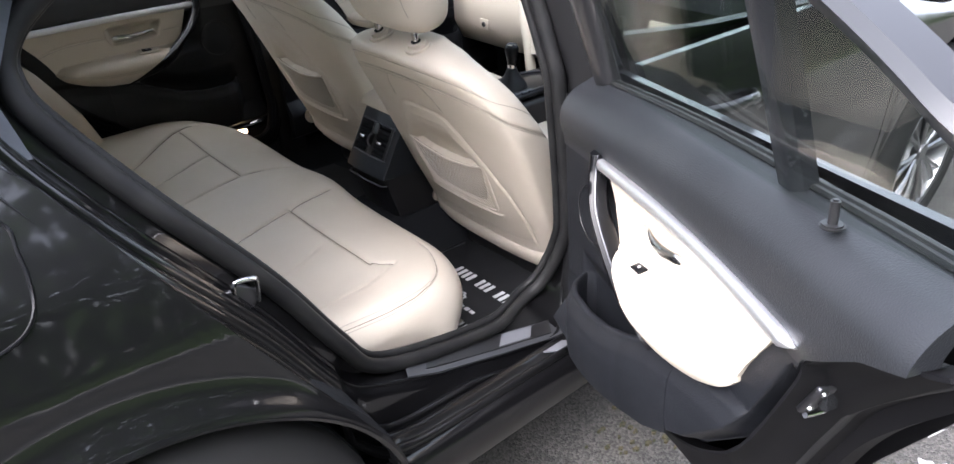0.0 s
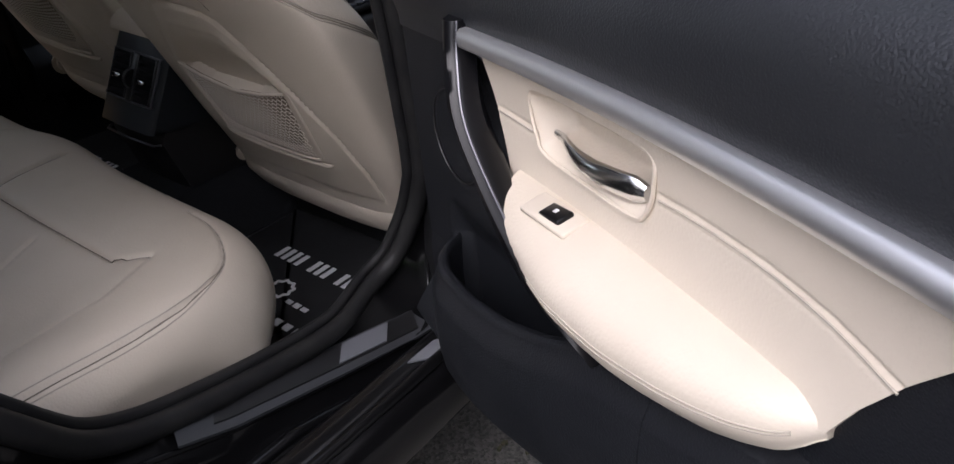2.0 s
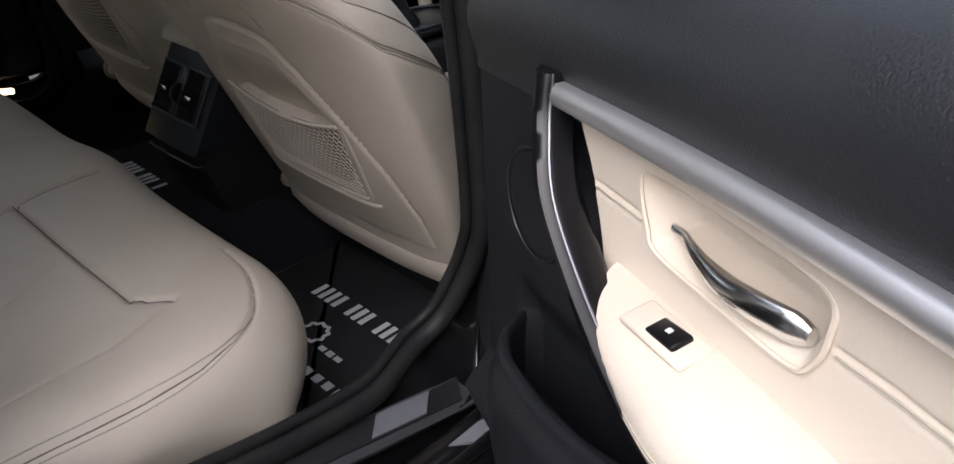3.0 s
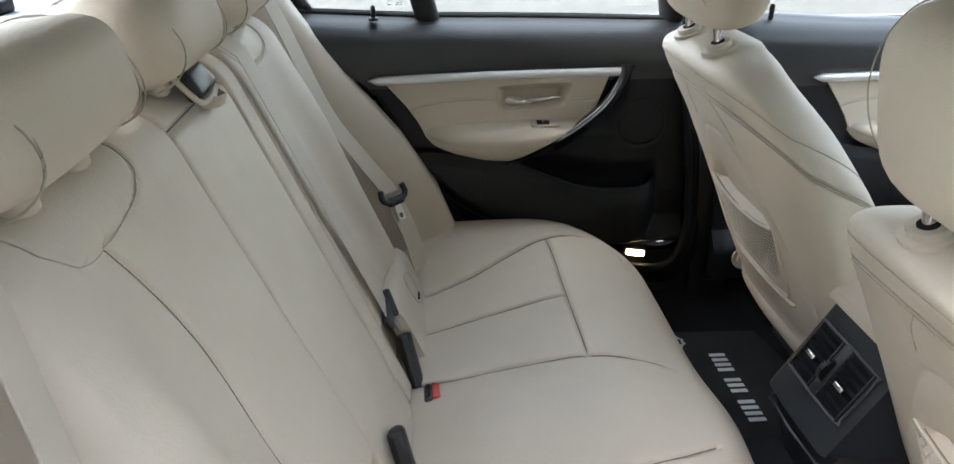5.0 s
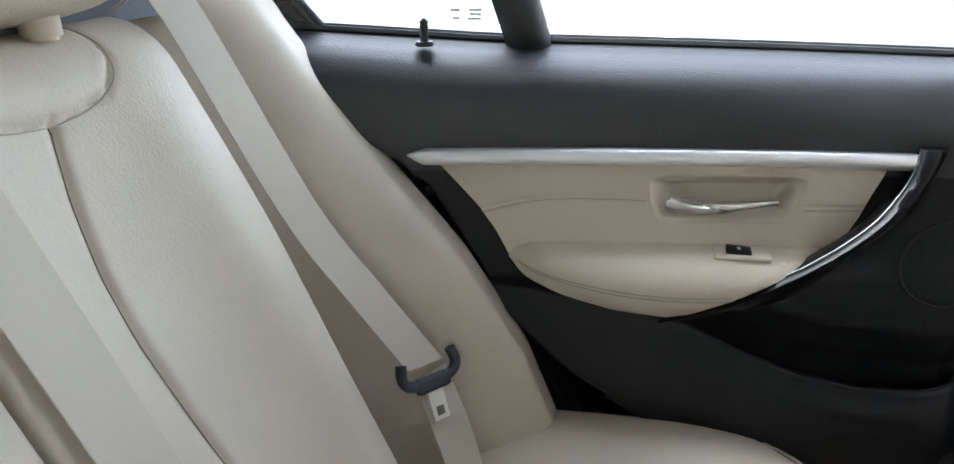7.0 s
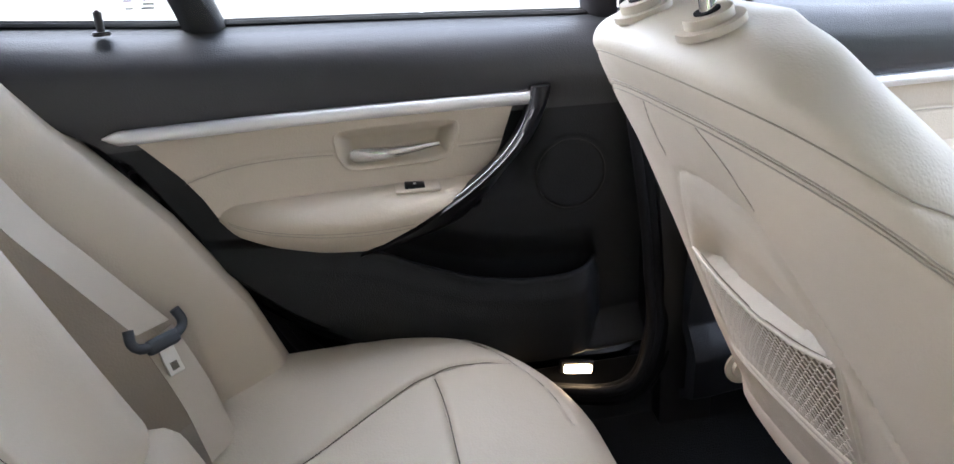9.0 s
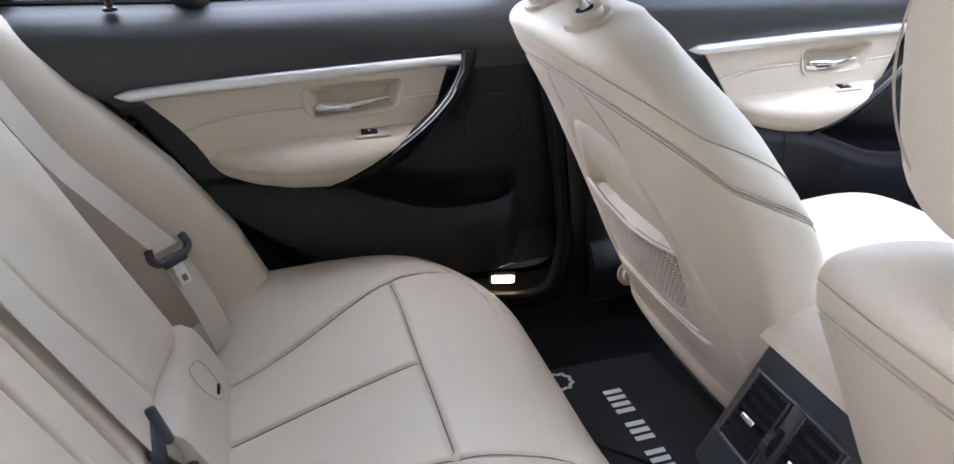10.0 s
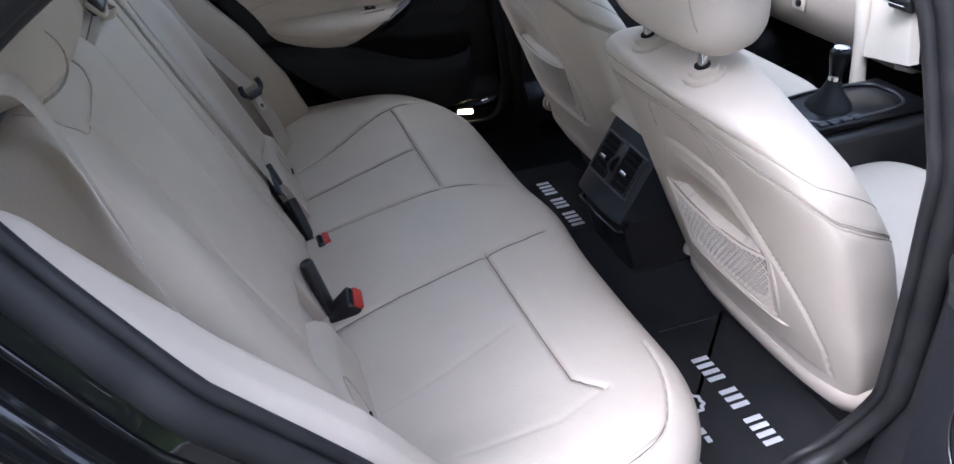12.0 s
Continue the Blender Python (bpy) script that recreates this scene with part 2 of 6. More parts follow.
def smooth_line(pts, per=8, closed=False):
    """A Catmull-Rom line through the points."""
    P = [np.asarray(p, float) for p in pts]
    n, out = len(P), []
    for i in range(n if closed else n - 1):
        a, b = P[i], P[(i + 1) % n]
        p0 = P[i - 1] if (closed or i) else 2 * a - b
        p3 = P[(i + 2) % n] if (closed or i + 2 < n) else 2 * b - a
        for u in np.arange(per) / per:
            out.append(0.5 * (2 * a + (b - p0) * u + (2 * p0 - 5 * a + 4 * b - p3) * u * u + (3 * a - p0 - 3 * b + p3) * u ** 3))
    if not closed:
        out.append(P[-1])
    return np.array(out)


def tube(line, r, sides=8, closed=False, flat=1.0, up=(0, 0, 1)):
    """A tube round a line; r may be a list. flat squeezes it along the second axis."""
    L = np.asarray(line, float)
    n = len(L)
    rr = np.broadcast_to(np.asarray(r, float), (n,))
    rings = []
    for i in range(n):
        t = L[(i + 1) % n] - L[i - 1] if (closed or 0 < i < n - 1) else (L[1] - L[0] if i == 0 else L[-1] - L[-2])
        t = t / (np.linalg.norm(t) + 1e-12)
        s = np.cross(t, up)
        if np.linalg.norm(s) < 1e-3:
            s = np.cross(t, (1, 0, 0.1))
        s /= np.linalg.norm(s)
        w = np.cross(s, t)
        a = np.arange(sides) * 2 * math.pi / sides
        rings.append(L[i] + rr[i] * (np.cos(a)[:, None] * s + flat * np.sin(a)[:, None] * w))
    return loft(rings, closed=closed)


def strap(line, width, across, thick=0.0015):
    """A flat band along a line; across: the direction of its width at each point."""
    L = np.asarray(line, float)
    A = np.broadcast_to(np.asarray(across, float), L.shape)
    A = A / np.linalg.norm(A, axis=1, keepdims=True)
    t = np.gradient(L, axis=0)
    nrm = np.cross(t, A)
    nrm /= np.linalg.norm(nrm, axis=1, keepdims=True)
    w = np.linspace(-0.5, 0.5, 7) * width
    return slab(L[:, None] + A[:, None] * w[None, :, None], nrm[:, None] * thick)


def box(sx, sy, sz, r=0.003, at=(0, 0, 0), turn=None, seg=2):
    bm = bmesh.new()
    bmesh.ops.create_cube(bm, size=1, matrix=Matrix.Diagonal((sx, sy, sz, 1)))
    if r:
        bmesh.ops.bevel(bm, geom=bm.edges[:], offset=min(r, 0.49 * min(sx, sy, sz)), segments=seg, affect="EDGES", profile=0.5)
    m = Matrix.Translation(at) @ (turn.to_4x4() if turn else Matrix.Identity(4))
    bmesh.ops.transform(bm, matrix=m, verts=bm.verts)
    return bm


def rod(r, depth, at=(0, 0, 0), axis="z", bevel=0.0, sides=24, r2=None):
    bm = bmesh.new()
    bmesh.ops.create_cone(bm, cap_ends=True, segments=sides, radius1=r, radius2=r if r2 is None else r2, depth=depth)
    if bevel:
        rim = [e for e in bm.edges if len(e.link_faces) == 2 and e.calc_face_angle(0) > 1.0]
        bmesh.ops.bevel(bm, geom=rim, offset=bevel, segments=2, affect="EDGES")
    turn = {"z": Euler((0, 0, 0)), "x": Euler((0, math.pi / 2, 0)), "y": Euler((math.pi / 2, 0, 0))}[axis] if isinstance(axis, str) else axis
    bmesh.ops.transform(bm, matrix=Matrix.Translation(at) @ turn.to_matrix().to_4x4(), verts=bm.verts)
    return bm


def prism(poly, a, b, place):
    """A body with the outline poly [(u, v)] from depth a to b; place(u, v, d) gives the point."""
    n = len(poly)
    V = [place(u, v, a) for u, v in poly] + [place(u, v, b) for u, v in poly]
    F = [list(range(n)), list(range(2 * n - 1, n - 1, -1))] + [[i, (i + 1) % n, n + (i + 1) % n, n + i] for i in range(n)]
    return fix(mesh_from("prism", V, F))


def groove(U, V, line, depth, width):
    """How far a seam along line [(u, v)] sinks at the points (U, V)."""
    L = np.asarray(line, float)
    best = np.full(U.shape, 1e9)
    for (ax, ay), (bx, by) in zip(L[:-1], L[1:]):
        dx, dy = bx - ax, by - ay
        t = np.clip(((U - ax) * dx + (V - ay) * dy) / (dx * dx + dy * dy + 1e-12), 0, 1)
        best = np.minimum(best, (U - ax - t * dx) ** 2 + (V - ay - t * dy) ** 2)
    d = np.sqrt(best)
    return depth * (0.75 * np.exp(-(d / width) ** 2) + 0.25 * np.exp(-d / (3.0 * width)))


def ease(x, a, b):
    t = np.clip((np.asarray(x, float) - a) / (b - a), 0, 1)
    return t * t * (3 - 2 * t)


def lerp(x, pts):
    return np.interp(x, [p[0] for p in pts], [p[1] for p in pts])


def soft_lerp(x, pts, w):
    """Piecewise line, smoothed over w."""
    return sum(lerp(np.asarray(x, float) + w * k, pts) for k in (-1, -0.5, 0, 0.5, 1)) / 5


def inside(U, V, poly):
    """1 within the outline, 0 outside."""
    r = np.zeros(np.shape(U), bool)
    for (ax, ay), (bx, by) in zip(poly, np.roll(poly, -1, 0)):
        r ^= ((ay > V) != (by > V)) & (U < (bx - ax) * (V - ay) / (by - ay + 1e-12) + ax)
    return r


def line_dist(U, V, line):
    best = np.full(np.shape(U), 1e9)
    for (ax, ay), (bx, by) in zip(line[:-1], line[1:]):
        dx, dy = bx - ax, by - ay
        t = np.clip(((U - ax) * dx + (V - ay) * dy) / (dx * dx + dy * dy + 1e-12), 0, 1)
        best = np.minimum(best, (U - ax - t * dx) ** 2 + (V - ay - t * dy) ** 2)
    return np.sqrt(best)


# ---- ground and distance ----
bm = bmesh.new()
bmesh.ops.create_grid(bm, x_segments=40, y_segments=40, size=300, matrix=Matrix.Translation((0, 0, 0.03)))
ground = part("ground", bm, "asphalt")
tagged(ground, "rough grey asphalt of a car park", "ground", kind="structure")


def road_line(a, b, width):
    a, b = np.array(a, float), np.array(b, float)
    d = (b - a) / np.linalg.norm(b - a)
    n = np.array([-d[1], d[0]]) * width / 2
    k = 12
    L = np.array([a + (b - a) * t for t in np.linspace(0, 1, k)])
    rag = np.random.RandomState(int(abs(a[0] * 70 + b[1] * 31)) % 9999).uniform(0.85, 1.1, (k, 1))
    P = np.stack([np.c_[L - n * rag, np.full(k, 0.034)], np.c_[L + n * rag, np.full(k, 0.034)]], 1)
    ob = part("road_marking", slab(P, (0, 0, 0.002)), "line")
    return tagged(ob, "worn white painted line on the asphalt", "road marking", "bay lines", "structure")


road_line((-3.2, 9.6), (6.5, 8.3), 0.10)
for a, b in (((-0.6, 8.8), (2.4, 11.9)), ((0.5, 8.2), (3.3, 10.0)), ((1.2, 7.8), (2.8, 9.7))):
    road_line(a, b, 0.09)


def patch(name, x, y, r, seed, mat, label, category, h=0.004):
    g = np.random.RandomState(seed)
    a = np.linspace(0, 2 * math.pi, 18, endpoint=False)
    rr = r * g.uniform(0.45, 1.15, 18)
    out = [(x + q * math.cos(t), y + 0.7 * q * math.sin(t)) for q, t in zip(rr, a)]
    ob = part(name, prism(out, 0.030, 0.030 + h, lambda u, v, d: (u, v, d)), mat, smooth=False)
    return tagged(ob, label, category, kind="structure")


g = np.random.RandomState(11)
for k in range(9):
    patch("road_marking", g.uniform(1.22, 1.5), g.uniform(-1.5, -1.25), g.uniform(0.02, 0.06), 20 + k, "line", "flaking patch of old white road paint", "road marking")
for k in range(22):
    patch("moss", g.normal(0.80, 0.06), g.normal(-0.86, 0.05), g.uniform(0.004, 0.011), 50 + k, "moss", "small tuft of moss on the asphalt", "moss", 0.007)


# ---- verge and hedge beyond the open door ----
rng = np.random.RandomState(4)
xs, ys_ = np.linspace(-14, 14, 90), np.linspace(-3.1, -9.0, 30)
X, Y = np.meshgrid(xs, ys_, indexing="ij")
Zg = 0.12 + 0.25 * ease(-Y, 3.1, 8.0) + 0.02 * np.sin(X * 3.1) * np.sin(Y * 2.3)
verge = part("grass_verge", slab(np.stack([X, Y, Zg], -1), (0, 0, -0.3)), "grass")
tagged(verge, "green grass verge beside the car park", "grass", kind="structure")
kerb = part("kerb", box(28, 0.12, 0.12, 0.015, (0, -3.04, 0.085)), "kerb")
tagged(kerb, "grey concrete kerb along the verge", "kerb", kind="structure")
V, F = [], []


def foliage(count, place, low, high):
    """Adds count loose leaves at the points that place() draws."""
    for p in place(count):
        a, b = rng.normal(size=3), rng.normal(size=3)
        a /= np.linalg.norm(a)
        b = np.cross(a, b)
        b /= np.linalg.norm(b)
        w = rng.uniform(low, high)
        k = len(V)
        V.extend([p - a * w, p + b * w * 0.5, p + a * w, p - b * w * 0.5])
        F.append([k, k + 1, k + 2, k + 3])


def tall_row(n):
    c = np.c_[rng.uniform(-16, 16, n), -7.2 + rng.normal(0, 0.7, n), rng.beta(1.2, 1.25, n) * 6.9 + 0.2]
    c[:, 2] *= 0.80 + 0.20 * np.sin(c[:, 0] * 0.9) * np.sin(c[:, 0] * 0.37 + 1)
    return c


# Unseen row ahead, added so the front door reflects something dark.
def added_end_row(n):
    return np.c_[11.5 + rng.normal(0, 0.5, n), rng.uniform(-9.5, -2.4, n), rng.beta(1.3, 1.5, n) * 4.2 + 0.15]


foliage(36000, tall_row, 0.12, 0.24)
foliage(5000, added_end_row, 0.07, 0.15)
hedge = part("hedge", mesh_from("hedge", V, F), "leaf", smooth=False)
tagged(hedge, "tall dark green row of trees behind the verge and an added row ahead", "hedge", kind="stuff")

# ---- rear bench ----
def back_x(z):
    """The seat back's plane, leaning backwards."""
    return 0.022 - 0.41 * (z - 0.60)


CUSH = smooth_line([(0.00, 0.475), (0.06, 0.497), (0.12, 0.512), (0.22, 0.535), (0.353, 0.560), (0.44, 0.560), (0.505, 0.545), (0.543, 0.515), (0.556, 0.475), (0.540, 0.435), (0.48, 0.41), (0.42, 0.395)], 20)
CUSH_S = np.r_[0, np.cumsum(np.linalg.norm(np.diff(CUSH, axis=0), axis=1))]


def run(pts):
    """From (x, distance from the middle) to (length along the cushion, distance)."""
    return [(float(np.interp(x, CUSH[:125, 0], CUSH_S[:125])), a) for x, a in pts]


CENTRE_SEAM = run([(0.03, 0.160), (0.15, 0.148), (0.27, 0.140), (0.355, 0.133), (0.44, 0.112), (0.49, 0.092)])
LEFT_SEAMS = [run([(0.355, 0.135), (0.357, 0.40), (0.360, 0.548)]), run([(0.03, 0.300), (0.20, 0.325), (0.352, 0.338)]), CENTRE_SEAM,
              run([(0.03, 0.425), (0.10, 0.445), (0.184, 0.478), (0.275, 0.520), (0.357, 0.556), (0.43, 0.572), (0.48, 0.575)])]
RIGHT_SEAMS = [run([(0.355, 0.125), (0.358, 0.35), (0.362, 0.484), (0.378, 0.502), (0.402, 0.522)]), CENTRE_SEAM]
RIGHT_FOLDS = [run([(0.05, 0.390), (0.20, 0.362), (0.33, 0.330)]), run([(0.08, 0.530), (0.20, 0.552), (0.32, 0.556), (0.402, 0.524)])]
CUSH_EDGE = [(0.05, 0.655), (0.20, 0.660), (0.343, 0.664), (0.43, 0.658), (0.475, 0.640), (0.497, 0.610), (0.508, 0.560), (0.517, 0.500), (0.520, 0.440)]


def cushion_part(name, y0, y1, n, parent):
    s = np.linspace(0, CUSH_S[-1], 190)
    y = np.linspace(y0, y1, n)
    S, Y = np.meshgrid(s, y, indexing="ij")
    X, Z = cushion_points(S, Y)
    A = np.abs(Y)
    P = np.stack([X, Y, Z], -1)
    low = np.stack([np.clip(X, 0.02, 0.50) - X, 0 * Y - 0.03 * np.sign(Y) * (A > 0.6), np.minimum(Z - 0.004, 0.412) - Z], -1)
    return part(name, slab(P, low), "leather", parent)


def cushion_points(S, Y):
    X, Z = np.interp(S, CUSH_S, CUSH[:, 0]), np.interp(S, CUSH_S, CUSH[:, 1])
    t = np.stack([np.gradient(CUSH[:, 0], CUSH_S), np.gradient(CUSH[:, 1], CUSH_S)], 1)
    t /= np.linalg.norm(t, axis=1, keepdims=True)
    NX, NZ = -np.interp(S, CUSH_S, t[:, 1]), np.interp(S, CUSH_S, t[:, 0])
    A = np.where(Y < 0, -1.045 * Y, Y)
    H = np.zeros_like(S)
    # pads
    H += 0.012 * np.exp(-(A / 0.10) ** 2) * ease(S, 0.05, 0.2)
    H -= 0.007 * np.exp(-((A - 0.33) / 0.15) ** 2) * np.exp(-((S - 0.20) / 0.14) ** 2)
    H += ease(A, 0.46, 0.635) * np.clip(0.574 - Z, 0, 0.10) * (1 - ease(S, 0.34, 0.54))
    # seams
    for side, lines, depth, wide in ((1, LEFT_SEAMS, 0.0085, 0.0032), (-1, RIGHT_SEAMS, 0.0085, 0.0032), (-1, RIGHT_FOLDS, 0.0022, 0.006)):
        for L in lines:
            H -= groove(S, A, L, depth, wide) * (Y * side > 0)
    H -= groove(S, A, CUSH_EDGE, 0.004, 0.003)
    H += 0.0016 * np.sin(9 * Y + 3) * np.sin(13 * S + 5 * Y)
    X, Z = X + NX * H, Z + NZ * H
    # the outer side rolls down, the front corner is round
    e = np.clip((A - 0.635) / 0.055, 0, 1)
    drop = 0.065 * (1 - np.sqrt(np.clip(1 - e ** 2, 0, 1)))
    Z = Z - drop * (1 - ease(S, CUSH_S[-1] - 0.12, CUSH_S[-1]))
    c = np.clip((A - 0.45) / 0.24, 0, 1)
    X = X - (0.18 * (1 - np.sqrt(np.clip(1 - c ** 2, 0, 1)))) * ease(X, 0.15, 0.58)
    return X, Z


bench = thing("rear_bench_cushion", "beige leather rear bench cushion with stitched seams", "car seat", at=(0, 0, 0))
cushion_part("cushion_cover", -0.66, 0.69, 480, bench)


def cushion_seam(name, line, side, r, mat, shift=0.0, rise=0.0):
    L = smooth_line(line, 16)
    S, Y = L[:, 0], (L[:, 1] + shift) * (1 if side > 0 else -1 / 1.045)
    X, Z = cushion_points(S, Y)
    part(name, tube(np.c_[X, Y, Z + rise], r, 5), mat, bench)


for side, lines in ((1, LEFT_SEAMS), (-1, RIGHT_SEAMS)):
    for line in lines:
        cushion_seam("seam", line, side, 0.0009, "seam", rise=0.0034)
    cushion_seam("seam", CUSH_EDGE, side, 0.0012, "seam")
    for shift in (0.007, -0.007):
        cushion_seam("stitching", CUSH_EDGE, side, 0.0009, "thread", shift)


def back_part(name, y0, y1, n, z0, z1, mat, parent, fn, k=150, thick=0.07):
    y, z = np.linspace(y0, y1, n), np.linspace(z0, z1, k)
    Z, Y = np.meshgrid(z, y, indexing="ij")
    H = fn(Y, Z)
    X = back_x(Z) + H * 0.925
    return part(name, slab(np.stack([X, Y, Z + 0.38 * H], -1), (-thick, 0, -0.02)), mat, parent)


def back_seam(line, fn, r=0.0008, mat="seam", name="seam"):
    L = smooth_line(line, 12)
    for side in (1, -1):
        Y, Z = side * L[:, 0], L[:, 1]
        H = fn(Y, Z)
        part(name, tube(np.c_[back_x(Z) + H * 0.925 + 0.0012, Y, Z + 0.38 * H + 0.0005], r, 6), mat, backrest)


def crown(Z, top, r):
    """Rolls the upper edge backwards."""
    e = np.clip((Z - (top - r)) / r, 0, 1)
    return -r * 0.9 * (1 - np.sqrt(np.clip(1 - e ** 2, 0, 1)))


INSERT_SEAM = [(0.312, 1.012), (0.294, 0.965), (0.282, 0.915), (0.279, 0.865), (0.284, 0.79), (0.292, 0.70), (0.297, 0.62), (0.30, 0.55)]
SHIELD_SEAM = [(0.203, 1.075), (0.208, 1.05), (0.222, 1.032), (0.259, 1.018), (0.318, 1.012), (0.366, 1.020), (0.392, 1.044), (0.397, 1.075)]


def side_back(Y, Z):
    A = np.abs(Y)
    H = crown(Z, 1.082, 0.06)
    H = H - 0.012 * np.exp(-((A - 0.30) / 0.09) ** 2) * ease(Z, 0.6, 0.8)
    H = H + 0.020 * np.exp(-((A - 0.415) / 0.05) ** 2) * (1 - ease(Z, 0.85, 1.1))
    H = H - groove(A, Z, INSERT_SEAM, 0.006, 0.004) - groove(A, Z, SHIELD_SEAM, 0.0035, 0.0025)
    H = H + 0.006 * np.exp(-((A - 0.29) / 0.07) ** 4) * ease(Z, 1.0, 1.04)
    r = 0.026
    e = np.clip((A - (0.475 - r + 0 * Z)) / r, 0, 1)
    H = H - 0.045 * (1 - np.sqrt(np.clip(1 - e ** 2, 0, 1)))
    foot = np.clip((0.598 + 0.10 * np.clip(A - 0.44, 0, 1) + 0.022 - Z) / 0.022, 0, 1)
    H = H - 0.022 * (1 - np.sqrt(np.clip(1 - foot ** 2, 0, 1)))
    inner = np.where(Y > 0, 0.172, 0.118)
    e = np.clip((inner + 0.008 - A) / 0.008, 0, 1)
    H = H - 0.008 * (1 - np.sqrt(np.clip(1 - e ** 2, 0, 1)))
    return H + 0.0016 * np.sin(11 * Z + 4) * np.sin(16 * Y + 1)


def centre_back(Y, Z):
    A = np.abs(Y)
    H = crown(Z, 1.078, 0.05) - 0.004
    H = H - groove(A, Z, [(-0.12, 1.038), (0.12, 1.038)], 0.009, 0.0035)
    e = np.clip((A - 0.104) / 0.008, 0, 1)
    H = H - 0.008 * (1 - np.sqrt(np.clip(1 - e ** 2, 0, 1)))
    return H + 0.006 * (1 - (A / 0.11) ** 2).clip(0, 1) * (1 - ease(Z, 1.0, 1.04))


def bolster(Y, Z):
    A = np.abs(Y)
    grow = lerp(Z, [(0.50, 0.115), (0.62, 0.118), (0.75, 0.095), (0.90, 0.045), (1.04, 0.012), (1.12, 0.0)])
    H = -0.095 + (grow + 0.095) * ease(A, 0.505, 0.630)
    e = np.clip((A - 0.655) / 0.045, 0, 1)
    H = H - 0.07 * (1 - np.sqrt(np.clip(1 - e ** 2, 0, 1)))
    return H + crown(Z, 1.10, 0.05)


backrest = thing("rear_bench", "beige leather rear seat backrest in three sections", "car seat")
def split_strip(Y, Z):
    """The narrow pad between the folding armrest and the split of the backrest."""
    e = np.clip((np.abs(Y - 0.140) - 0.019) / 0.007, 0, 1)
    return crown(Z, 1.080, 0.055) - 0.002 - 0.008 * (1 - np.sqrt(np.clip(1 - e ** 2, 0, 1)))


back_part("left_section", 0.172, 0.475, 190, 0.52, 1.082, "leather", backrest, side_back)
back_part("right_section", -0.475, -0.118, 200, 0.52, 1.082, "leather", backrest, side_back)
back_part("split_pad", 0.1125, 0.167, 40, 0.50, 1.080, "leather", backrest, split_strip)
back_part("folding_armrest", -0.112, 0.110, 130, 0.50, 1.078, "leather", backrest, centre_back)
back_part("left_side_bolster", 0.470, 0.70, 110, 0.47, 1.10, "leather", backrest, bolster)
back_part("right_side_bolster", -0.70, -0.470, 110, 0.47, 1.10, "leather", backrest, bolster)


back_seam(INSERT_SEAM, side_back, 0.0005)
back_seam(SHIELD_SEAM, side_back, 0.0005, "thread")
back_seam([(0.100, 1.038), (0.0, 1.038)], centre_back, 0.0012)


def pad(w, d, h, at, lean, power=3.2, rings=22, sides=40):
    """A cushion-like body, w across y, d along x, h up."""
    out = []
    for i in range(rings):
        v = -1 + 2 * i / (rings - 1)
        v = math.sin(v * math.pi / 2) * 0.999
        s = (1 - abs(v) ** 3.6) ** (1 / 2.6)
        a = np.arange(sides) * 2 * math.pi / sides
        cx, sy = np.cos(a), np.sin(a)
        ring = np.c_[np.sign(cx) * np.abs(cx) ** (2 / power) * d / 2 * s, np.sign(sy) * np.abs(sy) ** (2 / power) * w / 2 * (0.86 + 0.14 * s) * (s ** 0.35), np.full(sides, v * h / 2)]
        out.append(ring)
    me = loft(out)
    me.transform(Matrix.Translation(at) @ Matrix.Rotation(radians(lean), 4, "Y"))
    return me


def rear_headrest(y, w, h):
    ob = thing("rear_headrest", "low beige leather headrest on the rear backrest", "headrest", "rear headrests")
    body_ = part("pad", pad(w, 0.136, h, (-0.206, y, 1.121), -14, 3.4), "leather", ob)
    for side in (1, -1):
        for k in (0.0, 0.006):
            L = [(-0.206 + (0.0655 - k * 0.3) * math.cos(t) - 0.25 * h / 2 * math.sin(t), y + side * (w / 2 - 0.030 - k - 0.006 * math.cos(2 * t)), 1.121 + (h / 2 - 0.002) * math.sin(t)) for t in np.linspace(-1.2, 2.2, 22)]
            part("headrest_seam", tube(L, 0.0008, 5), "thread", body_)
    for dy in (-0.045, 0.045):
        part("collar", rod(0.014, 0.020, (-0.190, y + dy, 1.068), bevel=0.003), "shell", ob, "beige plastic collar")
    return ob


for y, w, h in ((0.312, 0.262, 0.104), (-0.312, 0.262, 0.102), (0.0, 0.250, 0.104)):
    rear_headrest(y, w, h)

# latch recess and pull strap at the top of the folding armrest
recess = thing("armrest_latch", "dark latch recess with a beige surround", "latch")
part("recess", box(0.02, 0.062, 0.034, 0.006, (-0.158, -0.012, 1.064), Euler((0, radians(-30), 0)).to_matrix()), "plastic", recess)
ring = smooth_line([(-0.042, 1.050), (-0.047, 1.075), (-0.030, 1.085), (0.010, 1.085), (0.024, 1.075), (0.020, 1.050), (0.0, 1.044), (-0.025, 1.044)], 5, True)
part("surround", tube([(back_x(z) + 0.013 - 0.35 * max(0, z - 1.05), y, z) for y, z in ring], 0.0036, 8, True), "shell", recess)
part("pull_strap", strap(np.array([(back_x(z) + e, y, z) for y, z, e in ((-0.012, 1.040, 0.004), (0.005, 1.036, 0.016), (0.030, 1.033, 0.016), (0.048, 1.034, 0.004))]), 0.014, (0.3, 0, 1)), "leather_dark", recess)

